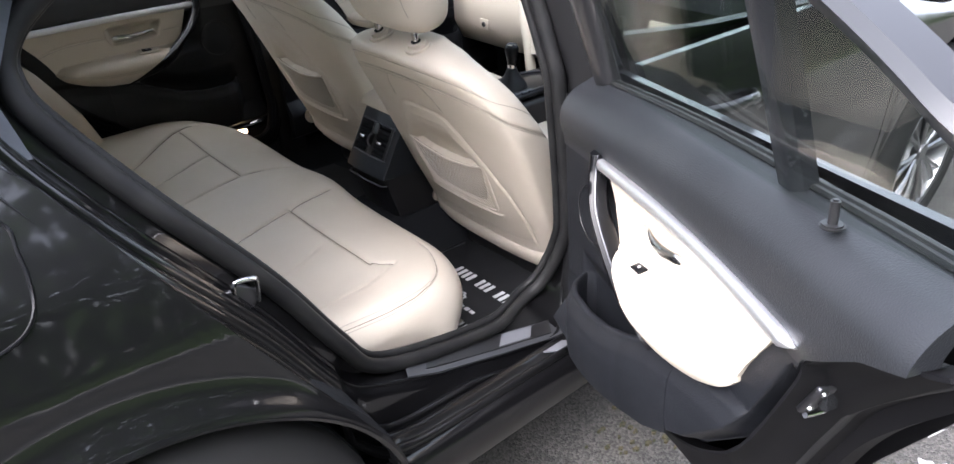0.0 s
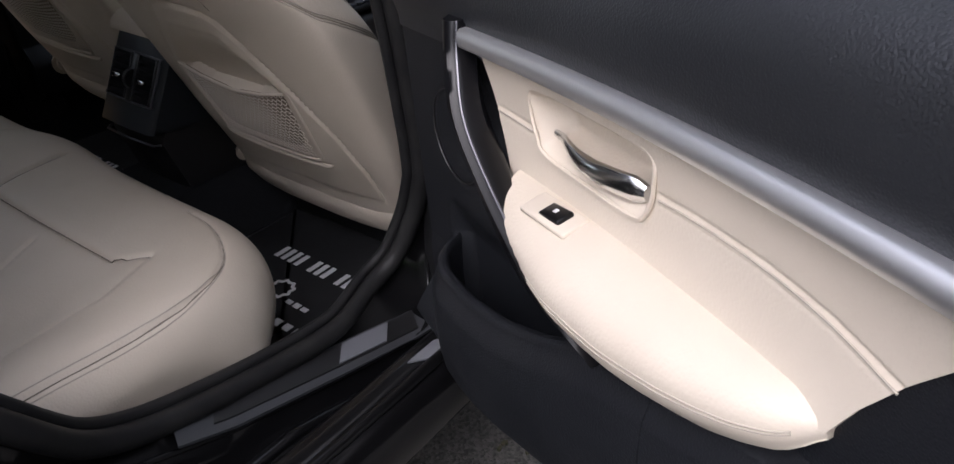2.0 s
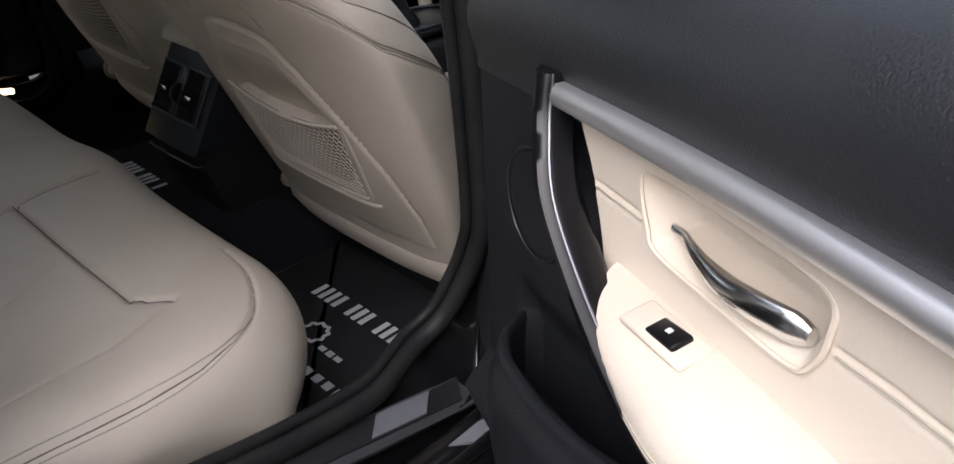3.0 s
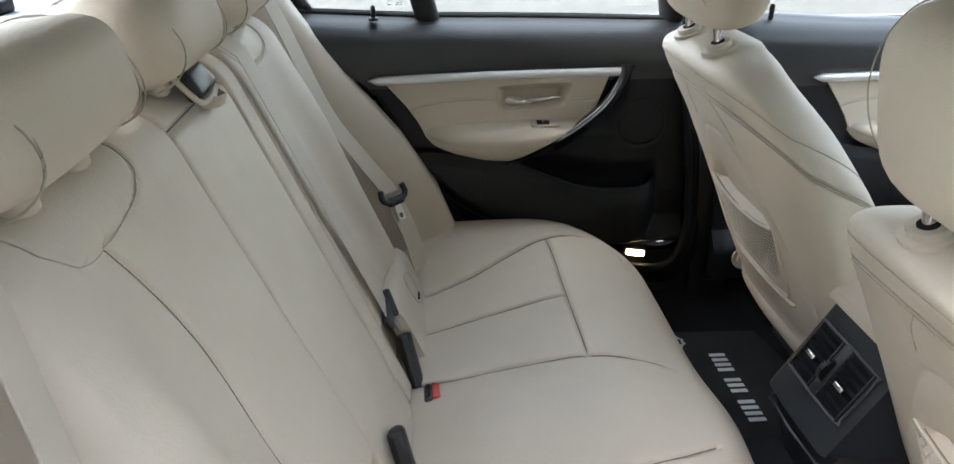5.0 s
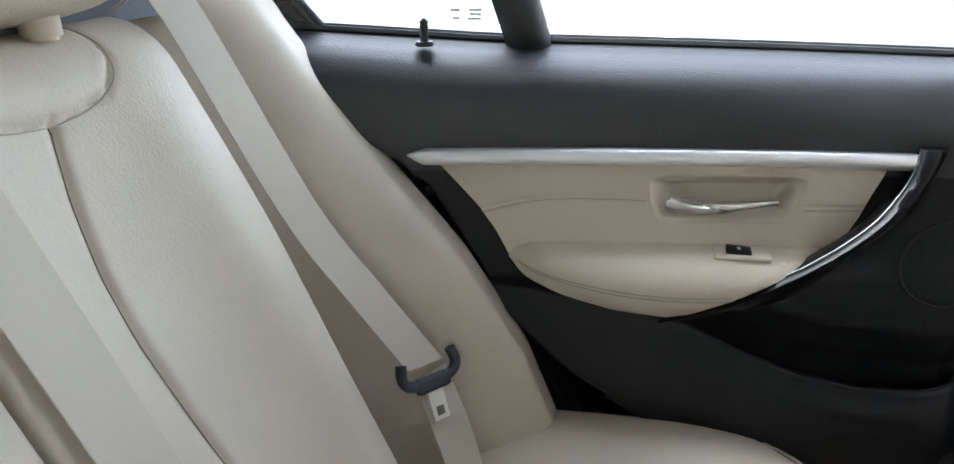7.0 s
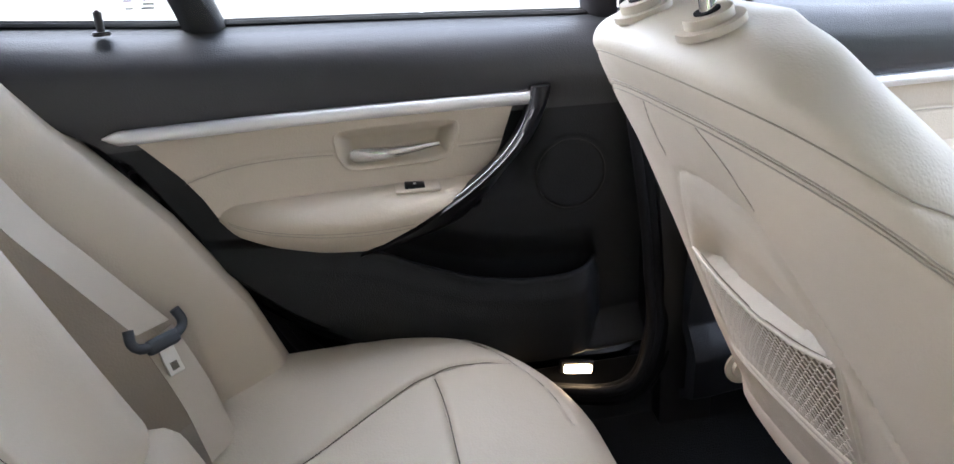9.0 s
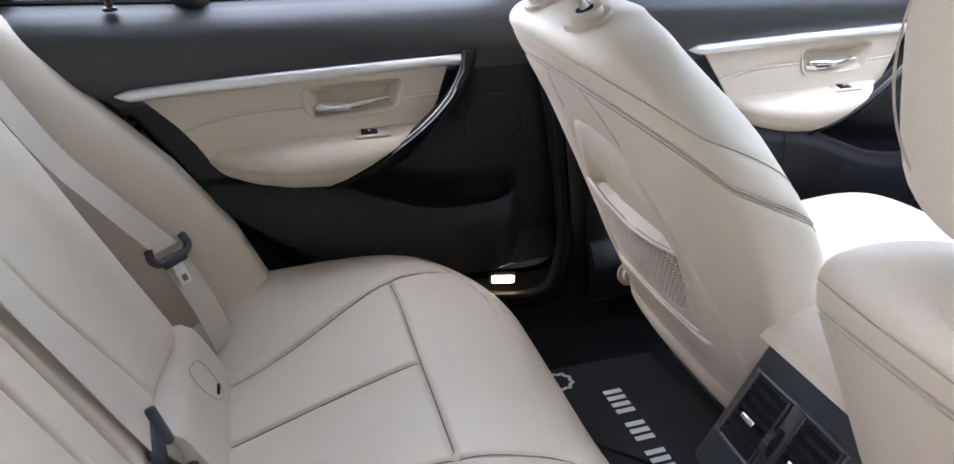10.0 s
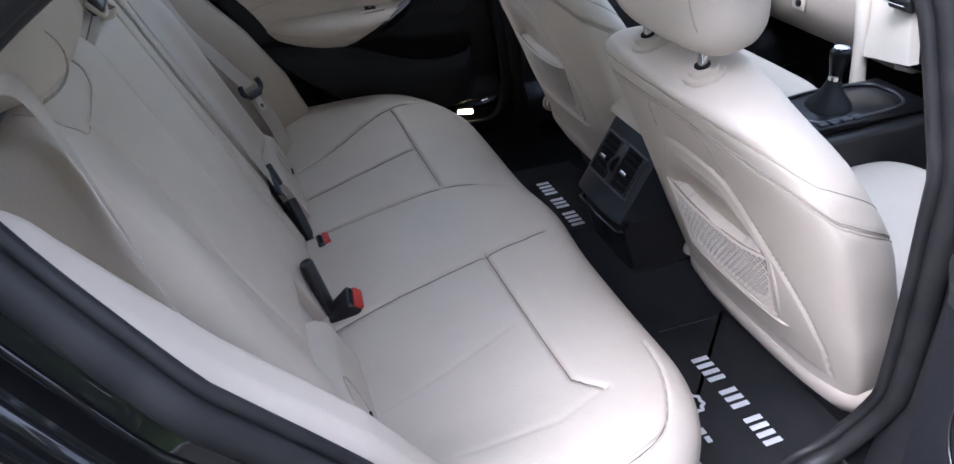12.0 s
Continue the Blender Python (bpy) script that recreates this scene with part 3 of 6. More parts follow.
# ---- front seats ----
SEAT_P = 2.7


def seat_ring(z):
    """Half width, rear, middle and front of the seat back at height z."""
    w = soft_lerp(z, [(0.38, 0.222), (0.44, 0.243), (0.55, 0.258), (0.70, 0.266), (0.78, 0.266), (0.84, 0.254), (0.88, 0.234), (0.91, 0.208), (0.935, 0.176), (0.952, 0.134), (0.962, 0.07)], 0.008)
    rear = soft_lerp(z, [(0.36, 0.816), (0.44, 0.786), (0.523, 0.746), (0.668, 0.682), (0.782, 0.629), (0.875, 0.572), (0.915, 0.546), (0.932, 0.547), (0.946, 0.562), (0.955, 0.585), (0.962, 0.625)], 0.006)
    front = soft_lerp(z, [(0.36, 0.93), (0.50, 0.890), (0.70, 0.800), (0.85, 0.715), (0.91, 0.680), (0.94, 0.665), (0.962, 0.645)], 0.01)
    mid = rear + (front - rear) * lerp(z, [(0.40, 0.40), (0.80, 0.42), (0.95, 0.45)])
    return w, rear, mid, front


def seat_skin(a, z, lift=0.0):
    """A point of the seat back: a is the angle round it, 0 at the rear, pi / 2 at the side, pi in front."""
    a, z = np.asarray(a, float), np.asarray(z, float)
    w, rear, mid, front = seat_ring(z)
    c, s = np.cos(a), np.sin(a)
    k, q = np.sign(s) * np.abs(s) ** (2 / SEAT_P), np.sign(c) * np.abs(c) ** (2 / SEAT_P)
    wing = lerp(z, [(0.40, 0.105), (0.74, 0.105), (0.86, 0.055), (0.93, 0.005)])
    x = mid - q * np.where(c > 0, mid - rear, front - mid) + np.where(c < 0, wing * np.abs(k) ** 4 * (1 - np.abs(s) ** 6), 0)
    return x - lift * 0.9 * c, k * w + lift * s, z - lift * 0.40 * np.clip(c, 0, 1)


def seat_angle(y, z):
    """The angle at which the rear half has that y."""
    return np.sign(y) * np.arcsin(np.clip(np.abs(y) / seat_ring(z)[0], 0, 1) ** (SEAT_P / 2))


def seat_point(y, z, lift=0.0):
    y, z = np.asarray(y, float), np.asarray(z, float)
    return seat_skin(seat_angle(y, z), z, lift)


PANEL = [(0.0, 0.795), (0.05, 0.792), (0.078, 0.782), (0.105, 0.748), (0.150, 0.672), (0.188, 0.595), (0.207, 0.52), (0.207, 0.448)]
SCOOP = [(-0.058, 0.757), (0.058, 0.757), (0.132, 0.668), (0.06, 0.648), (-0.06, 0.648), (-0.132, 0.668)]
NET_TOP = [(-0.5, 0.668), (-0.28, 0.655), (0.0, 0.646), (0.28, 0.655), (0.5, 0.668)]


def net_point(u, v):
    """On the pocket: u from -0.5 to 0.5 across, v from its lower edge up to the mouth."""
    lo, hi = 0.532 + 0.012 * np.abs(2 * u) ** 3 * 0, lerp(u, NET_TOP)
    half = 0.232 + 0.032 * v
    return u * half, lo + (hi - lo) * v


def seat_lift(y, z):
    """Relief of the back: the hard panel, the hollow over the pocket, the stitched seams."""
    A = np.abs(y)
    poly = np.array([(-a, b) for a, b in PANEL[::-1]] + PANEL)
    on = inside(y, z, [tuple(p) for p in poly])
    h = np.where(on, 0.0022, 0.0) - groove(A, z, PANEL, 0.0045, 0.0035)
    hole = inside(y, z, SCOOP)
    edge = line_dist(y, z, SCOOP[-1:] + SCOOP[:3])
    h = h - hole * 0.018 * ease(edge, 0.0, 0.030) * ease(-z, -0.757, -0.655)
    h = h + np.exp(-(line_dist(y, z, SCOOP[-1:] + SCOOP[:3]) / 0.006) ** 2) * 0.0016 * (1 - hole)
    return h - groove(A, z, [(0.055, 0.868), (0.075, 0.84), (0.088, 0.80)], 0.0016, 0.002)


DOUBLE_SEAM = [(158, 0.62), (135, 0.70), (110, 0.765), (90, 0.805), (60, 0.846), (30, 0.869), (0, 0.877), (-30, 0.869), (-60, 0.846), (-90, 0.805), (-110, 0.765), (-135, 0.70), (-158, 0.62)]
TOP_SEAM = [(158, 0.68), (135, 0.76), (110, 0.825), (90, 0.858), (60, 0.892), (30, 0.909), (0, 0.914), (-30, 0.909), (-60, 0.892), (-90, 0.858), (-110, 0.825), (-135, 0.76), (-158, 0.68)]


def front_seat(at, label):
    ob = thing("front_seat", label, "car seat", "front seats", at=at)
    a = np.radians(np.r_[np.linspace(-90, 90, 150), np.linspace(93, 267, 50)])
    rings = []
    for z in np.r_[np.linspace(0.40, 0.875, 120), np.linspace(0.88, 0.9615, 34)]:
        x, y, zz = seat_skin(a, np.full(len(a), z))
        lift = np.where(np.cos(a) > 0.02, seat_lift(y, zz), 0)
        dd = np.degrees((a + math.pi) % (2 * math.pi) - math.pi)
        for line, depth in ((DOUBLE_SEAM, 0.0028), (TOP_SEAM, 0.0016)):
            zs = np.interp(dd, [p[0] for p in line[::-1]], [p[1] for p in line[::-1]])
            lift = lift - depth * np.exp(-((zz - zs) / 0.005) ** 2)
        rings.append(np.stack(seat_skin(a, np.full(len(a), z), lift), -1))
    part("backrest", loft(rings), "leather", ob)

    def wrap(line, shift, lift):
        L = smooth_line(line, 10)
        return np.stack(seat_skin(np.radians(L[:, 0]), L[:, 1] + shift, lift), -1)

    part("seam", tube(wrap(DOUBLE_SEAM, 0.0, -0.0014), 0.0007, 5), "stitch_line", ob)
    for dz in (0.0055, -0.0055):
        part("stitching", tube(wrap(DOUBLE_SEAM, dz, -0.0001), 0.0007, 5), "thread", ob)
    part("seam", tube(wrap(TOP_SEAM, 0.0, -0.0005), 0.0007, 5), "stitch_line", ob)
    for side in (1, -1):
        L = smooth_line([(side * 0.055, 0.868), (side * 0.075, 0.84), (side * 0.088, 0.80)], 8)
        part("stitching", tube(np.stack(seat_point(L[:, 0], L[:, 1], -0.0006), -1), 0.0006, 5), "thread", ob)
    # net pocket
    U, V = np.meshgrid(np.linspace(-0.5, 0.5, 50), np.linspace(0, 1, 24), indexing="ij")
    y, z = net_point(U, V)
    P = np.stack(seat_point(y, z, 0.002 + 0.002 * V * (1 - (2 * U) ** 4)), -1)
    # Backing sheet in the pocket's shade colour, so the gaps read dark.
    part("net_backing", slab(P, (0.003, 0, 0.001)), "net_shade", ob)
    V0, F0_ = [], []
    us = np.linspace(-0.49, 0.49, 110)
    for k in range(17):
        v = np.clip((k + 0.5) / 17 + 0.020 * np.sin(us * 2 * math.pi * 22 + math.pi * k), 0.01, 0.99)
        y, z = net_point(us, v)
        me = tube(np.stack(seat_point(y, z, 0.0040 + 0.002 * v * (1 - (2 * us) ** 4)), -1), 0.0010, 4)
        n0 = len(V0)
        V0 += [v_.co[:] for v_ in me.vertices]
        F0_ += [[n0 + i for i in p.vertices] for p in me.polygons]
        bpy.data.meshes.remove(me)
    part("pocket_net", mesh_from("net", V0, F0_), "shell", ob, "beige knitted pocket net")
    u = np.linspace(-0.5, 0.5, 30)
    y, z = net_point(u, np.ones(30))
    part("pocket_mouth", tube(np.stack(seat_point(y, z, 0.0035 + 0.002 * (1 - (2 * u) ** 4)), -1), 0.0026, 8), "shell", ob)
    rim = smooth_line([(-0.139, 0.676), (-0.138, 0.64), (-0.130, 0.565), (-0.123, 0.531), (-0.095, 0.523), (0.0, 0.520), (0.095, 0.523), (0.123, 0.531), (0.130, 0.565), (0.138, 0.64), (0.139, 0.676)], 6)
    part("pocket_rim", tube(np.stack(seat_point(rim[:, 0], rim[:, 1], 0.001), -1), [0.0008 + 0.0036 * min(1, k / 8, (len(rim) - 1 - k) / 8) for k in range(len(rim))], 8), "leather", ob)
    low = smooth_line([(-0.148, 0.528), (-0.12, 0.513), (0.0, 0.508), (0.12, 0.513), (0.148, 0.528)], 8)
    part("pocket_lower_rim", tube(np.stack(seat_point(low[:, 0], low[:, 1], 0.0), -1), [0.0008 + 0.0055 * min(1, k / 7, (len(low) - 1 - k) / 7) for k in range(len(low))], 8), "leather", ob)
    # lower cover with round ends, cushion and base
    rows = []
    for y in np.r_[-0.248, -0.246, -0.240, -0.228, np.linspace(-0.21, 0.21, 18), 0.228, 0.240, 0.246, 0.248]:
        e = math.sqrt(max(0.02, 1 - (max(0.0, abs(y) - 0.205) / 0.0435) ** 2))
        b = 0.030 * (abs(y) / 0.25) ** 3
        rows.append([(0.815 + b + 0.035 * (1 - e) + q, y, 0.395 + (z - 0.395) * e) for q, z in ((0.05, 0.445), (-0.012, 0.438), (-0.020, 0.415), (-0.014, 0.385), (0.004, 0.358), (0.06, 0.350))])
    part("lower_cover", loft(rows), "shell", ob, "beige plastic lower cover")
    part("hinge_cap", rod(0.028, 0.022, (0.830, 0.238, 0.412), "y", 0.009), "shell", ob)
    part("seat_cushion", pad(0.50, 0.50, 0.17, (1.13, 0, 0.445), -4, 5), "leather", ob)
    part("seat_base", box(0.46, 0.40, 0.16, 0.03, (1.12, 0, 0.32)), "plastic", ob)
    for side in (1, -1):
        part("post", rod(0.0068, 0.11, (0.573, side * 0.067, 0.975), Euler((0, radians(-10), 0)), 0), "chrome", ob, "chrome headrest post")
        part("post_collar", rod(0.028, 0.022, (0.578, side * 0.067, 0.953), Euler((0, radians(-20), 0)), 0.008), "shell", ob)
        part("collar_hole", rod(0.0105, 0.002, (0.5742, side * 0.067, 0.9640), Euler((0, radians(-20), 0)), 0), "carpet", ob)
    head = part("headrest", pad(0.275, 0.125, 0.19, (0.572, 0, 1.078), -12, 3.0), "leather", ob, "padded beige leather headrest")
    for side in (1, -1):
        L = [(0.572 + 0.0615 * math.cos(t) - 0.20 * 0.09 * math.sin(t), side * (0.098 + 0.010 * math.cos(t) ** 2), 1.078 + 0.09 * math.sin(t)) for t in np.linspace(1.75, 4.55, 24)]
        part("headrest_seam", tube(L, 0.0008, 5), "thread", head)
    return ob


front_seat((-0.002, -0.324, 0.010), "beige leather driver seat with a net pocket behind")
front_seat((-0.015, 0.342, 0.075), "beige leather passenger seat with a net pocket behind")

# ---- car body ----
body = thing("car_body", "glossy black saloon car body", "car")
AXLE_R, AXLE_F, HUB = -0.25, 2.22, 0.37


def skin_y(x, z):
    """Half the car's width outside, at x and height z."""
    y = lerp(z, [(0.15, 0.83), (0.22, 0.862), (0.35, 0.870), (0.55, 0.892), (0.72, 0.897), (0.86, 0.880), (0.95, 0.850), (1.05, 0.795), (1.2, 0.71), (1.36, 0.585)])
    end = np.clip((np.abs(np.asarray(x, float) - 1.1) - 1.2) / 1.15, 0, 1)
    return y - 0.16 * end ** 2.2


def shut_rear(x):
    """Height of the rear door's shut line at x, behind the door."""
    return lerp(x, [(-0.26, 1.10), (-0.215, 1.055), (-0.045, 0.79), (0.06, 0.63), (0.115, 0.53), (0.145, 0.42), (0.15, 0.33)])


def arch(x, c, r=0.395):
    return HUB + np.sqrt(np.clip(r * r - (np.asarray(x, float) - c) ** 2, 0, None))


# contour of the rear door opening: x, z
OPENING = [(0.645, 1.12), (0.668, 0.94), (0.698, 0.76), (0.716, 0.61), (0.710, 0.51), (0.660, 0.435), (0.50, 0.430), (0.32, 0.470), (0.20, 0.525), (0.13, 0.625), (0.035, 0.785), (-0.095, 0.965), (-0.170, 1.075), (-0.192, 1.125), (-0.182, 1.170), (-0.13, 1.215), (-0.02, 1.275), (0.14, 1.335), (0.32, 1.352), (0.50, 1.345), (0.585, 1.29)]


def opening_y(z, x=0.0):
    return -0.035 * ease(x, 0.52, 0.66) + lerp(z, [(0.40, 0.665), (0.48, 0.69), (0.60, 0.725), (0.95, 0.735), (1.10, 0.685), (1.36, 0.565)])


def sill_height(x):
    return lerp(x, [(0.13, 0.535), (0.264, 0.474), (0.33, 0.446), (0.51, 0.396), (0.647, 0.360), (0.75, 0.345)])


def side_of_car(s):
    side = "right" if s < 0 else "left"
    C = smooth_line(OPENING, 8, True)
    T = np.roll(C, -1, 0) - np.roll(C, 1, 0)
    T /= np.linalg.norm(T, axis=1, keepdims=True)
    N = np.c_[-T[:, 1], T[:, 0]]
    if (N * (C - C.mean(0))).sum() < 0:
        N = -N
    sill = np.clip(-N[:, 1], 0, 1) ** 1.5 * (C[:, 1] < 0.6)
    A = [(-0.010, 0.014), (0.0, 0.004), (0.022, -0.004), (0.035, -0.008), (0.039, -0.034), (0.051, -0.040), (0.053, -0.060), (0.064, -0.066), (0.066, -0.086), (0.076, -0.092), (0.078, -0.112)]
    zp = sill_height(C[:, 0])
    zc = np.minimum(zp - 0.03, 0.395)
    yo = opening_y(C[:, 1], C[:, 0])
    B = [(yo - 0.012, C[:, 1] + 0.002), (yo - 0.004, C[:, 1] - 0.004), (0.690 + 0 * zp, zp + 0.008), (0.724 + 0 * zp, zp - 0.004), (0.732 + 0 * zp, zp - 0.032), (0.742 + 0 * zp, zc - 0.010), (0.764 + 0 * zp, zc - 0.016), (0.770 + 0 * zp, 0.388 + 0 * zp), (0.782 + 0 * zp, 0.404 + 0 * zp), (0.812 + 0 * zp, 0.402 + 0 * zp), (0.822 + 0 * zp, 0.392 + 0 * zp)]
    rings = []
    for (a, da), (by, bz) in zip(A, B):
        Q = C + N * a
        rings.append(np.c_[Q[:, 0], s * ((yo - da) * (1 - sill) + by * sill), Q[:, 1] * (1 - sill) + bz * sill])
    part(side + "_door_jamb", loft(rings, caps=False), "paint" if s < 0 else "edge", body)
    for k, r in ((3, 0.004), (5, 0.0095), (7, 0.0105), (9, 0.0085)):
        part("jamb_ridge", tube(rings[k], r, 14, True, up=(0, 1, 0)), "paint" if s < 0 else "edge", body)
    ring = np.c_[C[:, 0], s * opening_y(C[:, 1], C[:, 0]), C[:, 1]]
    part(side + "_door_seal", tube(ring + [0, s * 0.004, 0], 0.0145, 10, True, up=(0, 1, 0)), "rubber" if s < 0 else "edge", body, "thick black rubber door seal")
    inner = C - N * 0.013
    part(side + "_inner_lip", tube(np.c_[inner[:, 0], s * (opening_y(C[:, 1], C[:, 0]) - 0.012), inner[:, 1]], 0.008, 8, True, up=(0, 1, 0)), "rubber" if s < 0 else "edge", body)
    # quarter panel
    cols = []
    for x in np.linspace(-1.22, 0.15, 90):
        lo = max(float(arch(x, AXLE_R)) if abs(x - AXLE_R) < 0.395 else 0.25, 0.25)
        hi = float(shut_rear(x)) if x > -0.26 else lerp(x, [(-1.22, 0.98), (-0.9, 1.04), (-0.26, 1.10)])
        hi = max(hi, lo + 0.001)
        z = lo + (hi - lo) * np.linspace(0, 1, 34)
        flare = 0.018 * np.exp(-(((z - lo) / 0.03) ** 2)) * (abs(x - AXLE_R) < 0.395)
        cols.append(np.c_[np.full(34, x), s * (skin_y(x, z) + flare), z])
    part(side + "_quarter_panel", slab(np.array(cols), (0, -s * 0.012, 0)), "paint", body)
    lip = [(AXLE_R + 0.395 * math.cos(a), s * (float(skin_y(AXLE_R, HUB + 0.395 * math.sin(a))) + 0.014), HUB + 0.395 * math.sin(a)) for a in np.linspace(0.02, math.pi - 0.02, 40)]
    part(side + "_arch_lip", tube(lip, 0.007, 6), "paint", body)
    well = [[(AXLE_R + r * math.cos(a), s * y, HUB + r * math.sin(a)) for a in np.linspace(-0.4, math.pi + 0.4, 30)] for y, r in ((0.875, 0.393), (0.87, 0.405), (0.60, 0.405))]
    part(side + "_wheel_well", sheet(np.array(well)), "carpet", body)
    # sill
    prof = [(0.780, 0.394), (0.815, 0.398), (0.832, 0.388), (0.840, 0.355), (0.834, 0.30), (0.805, 0.255), (0.74, 0.235)]
    rows = [[(x, s * y, z) for y, z in prof] for x in np.linspace(0.11, 2.20, 40)]
    part(side + "_side_skirt", slab(np.array(rows), (0, -s * 0.01, 0.004)), "paint", body)
    # roof rail and pillars
    rail = smooth_line([(1.95, 0.70, 0.985), (1.55, 0.655, 1.18), (1.15, 0.600, 1.345), (0.60, 0.575, 1.395), (0.20, 0.575, 1.39), (-0.25, 0.600, 1.30), (-0.55, 0.64, 1.175), (-0.80, 0.70, 1.07)], 8)
    part(side + "_roof_rail", tube(rail * [1, s, 1], 0.045, 10), "paint", body)
    pil = [[(x + dx, s * (y + dy), z) for dx, dy in ((-0.055, 0.0), (-0.045, -0.035), (0.045, -0.035), (0.06, 0.0), (0.06, 0.05), (-0.03, 0.05))] for x, y, z in ((0.775, 0.70, 0.26), (0.775, 0.715, 0.60), (0.742, 0.725, 0.94), (0.70, 0.665, 1.15), (0.655, 0.585, 1.37))]
    part(side + "_centre_pillar", loft(pil), "plastic", body, "black centre pillar trim")
    # trim behind the opening
    q = [[(x0, s * y0, z0), (x1, s * y1, z1)] for x0, y0, z0, x1, y1, z1 in ((-0.20, 0.70, 1.06, -0.60, 0.66, 1.06), (-0.215, 0.69, 1.13, -0.62, 0.62, 1.14), (-0.16, 0.645, 1.22, -0.56, 0.58, 1.20), (-0.02, 0.60, 1.30, -0.40, 0.55, 1.29), (0.1, 0.575, 1.35, -0.2, 0.54, 1.355))]
    part(side + "_rear_pillar_trim", slab(np.array(q), (0, s * 0.02, 0)), "shelf", body, "dark grey rear pillar trim")


side_of_car(-1)
side_of_car(1)

# roof, screens, boot and bonnet
ys = np.linspace(-1, 1, 21)
prof = smooth_line([(1.15, 1.375), (0.8, 1.415), (0.4, 1.43), (0.0, 1.42), (-0.30, 1.37), (-0.42, 1.335)], 6)
part("roof", slab(np.array([[(x, y * 0.575, z - 0.035 * y * y) for y in ys] for x, z in prof]), (0, 0, -0.012)), "paint", body)
part("headliner", slab(np.array([[(x, y * 0.565, z - 0.04 - 0.03 * y ** 4) for y in ys] for x, z in prof]), (0, 0, 0.012)), "headliner", body, "grey fabric headliner")


def screen(name, x0, z0, y0, x1, z1, y1):
    P = [[(x0 + (x1 - x0) * u + 0.05 * (1 - y * y), y * (y0 + (y1 - y0) * u), z0 + (z1 - z0) * u) for y in ys] for u in np.linspace(0, 1, 8)]
    ob = part(name, slab(np.array(P), (0, 0, 0.004)), "glass", body)
    ob.visible_shadow = False


screen("windscreen", 1.90, 0.985, 0.68, 1.13, 1.375, 0.57)
screen("rear_screen", -0.44, 1.33, 0.555, -0.98, 1.055, 0.60)
part("boot_lid", slab(np.array([[(x, y * 0.72, z - 0.03 * y * y) for y in ys] for x, z in smooth_line([(-0.90, 1.06), (-1.10, 1.06), (-1.20, 1.03), (-1.23, 0.9), (-1.24, 0.35)], 6)]), (0.012, 0, -0.012)), "paint", body)
part("bonnet", slab(np.array([[(x, y * w, z - 0.06 * y * y) for y in ys] for x, z, w in smooth_line([(1.88, 0.985, 0.72), (2.2, 0.94, 0.70), (2.55, 0.87, 0.66), (2.84, 0.77, 0.60), (2.95, 0.62, 0.58), (2.98, 0.25, 0.58)], 6)]), (0, 0, -0.012)), "paint", body)
for s in (1, -1):
    cols = []
    for x in np.linspace(1.78, 2.93, 60):
        lo = max(float(arch(x, AXLE_F)) if abs(x - AXLE_F) < 0.395 else 0.20, 0.20)
        hi = max(lerp(x, [(1.78, 0.96), (2.2, 0.91), (2.65, 0.82), (2.93, 0.66)]), lo + 0.01)
        z = lo + (hi - lo) * np.linspace(0, 1, 20)
        cols.append(np.c_[np.full(20, x), s * (skin_y(x, np.minimum(z, 0.88)) - 0.10 * ease(z / hi, 0.9, 1.0)), z])
    part("front_wing", slab(np.array(cols), (0, -s * 0.012, 0)), "paint", body)
    well = [[(AXLE_F + r * math.cos(a), s * y, HUB + r * math.sin(a)) for a in np.linspace(-0.4, math.pi + 0.4, 30)] for y, r in ((0.865, 0.393), (0.86, 0.405), (0.60, 0.405))]
    part("front_wheel_well", sheet(np.array(well)), "carpet", body)

# fuel flap outline on the right quarter
flap = smooth_line([(-0.27, 1.04), (-0.255, 1.00), (-0.265, 0.945), (-0.31, 0.92), (-0.42, 0.915), (-0.455, 0.95), (-0.45, 1.02), (-0.41, 1.045)], 6, True)
part("fuel_flap_gap", tube([(x, -float(skin_y(x, z)) - 0.0005, z) for x, z in flap], 0.0022, 6, True), "gloss", body)


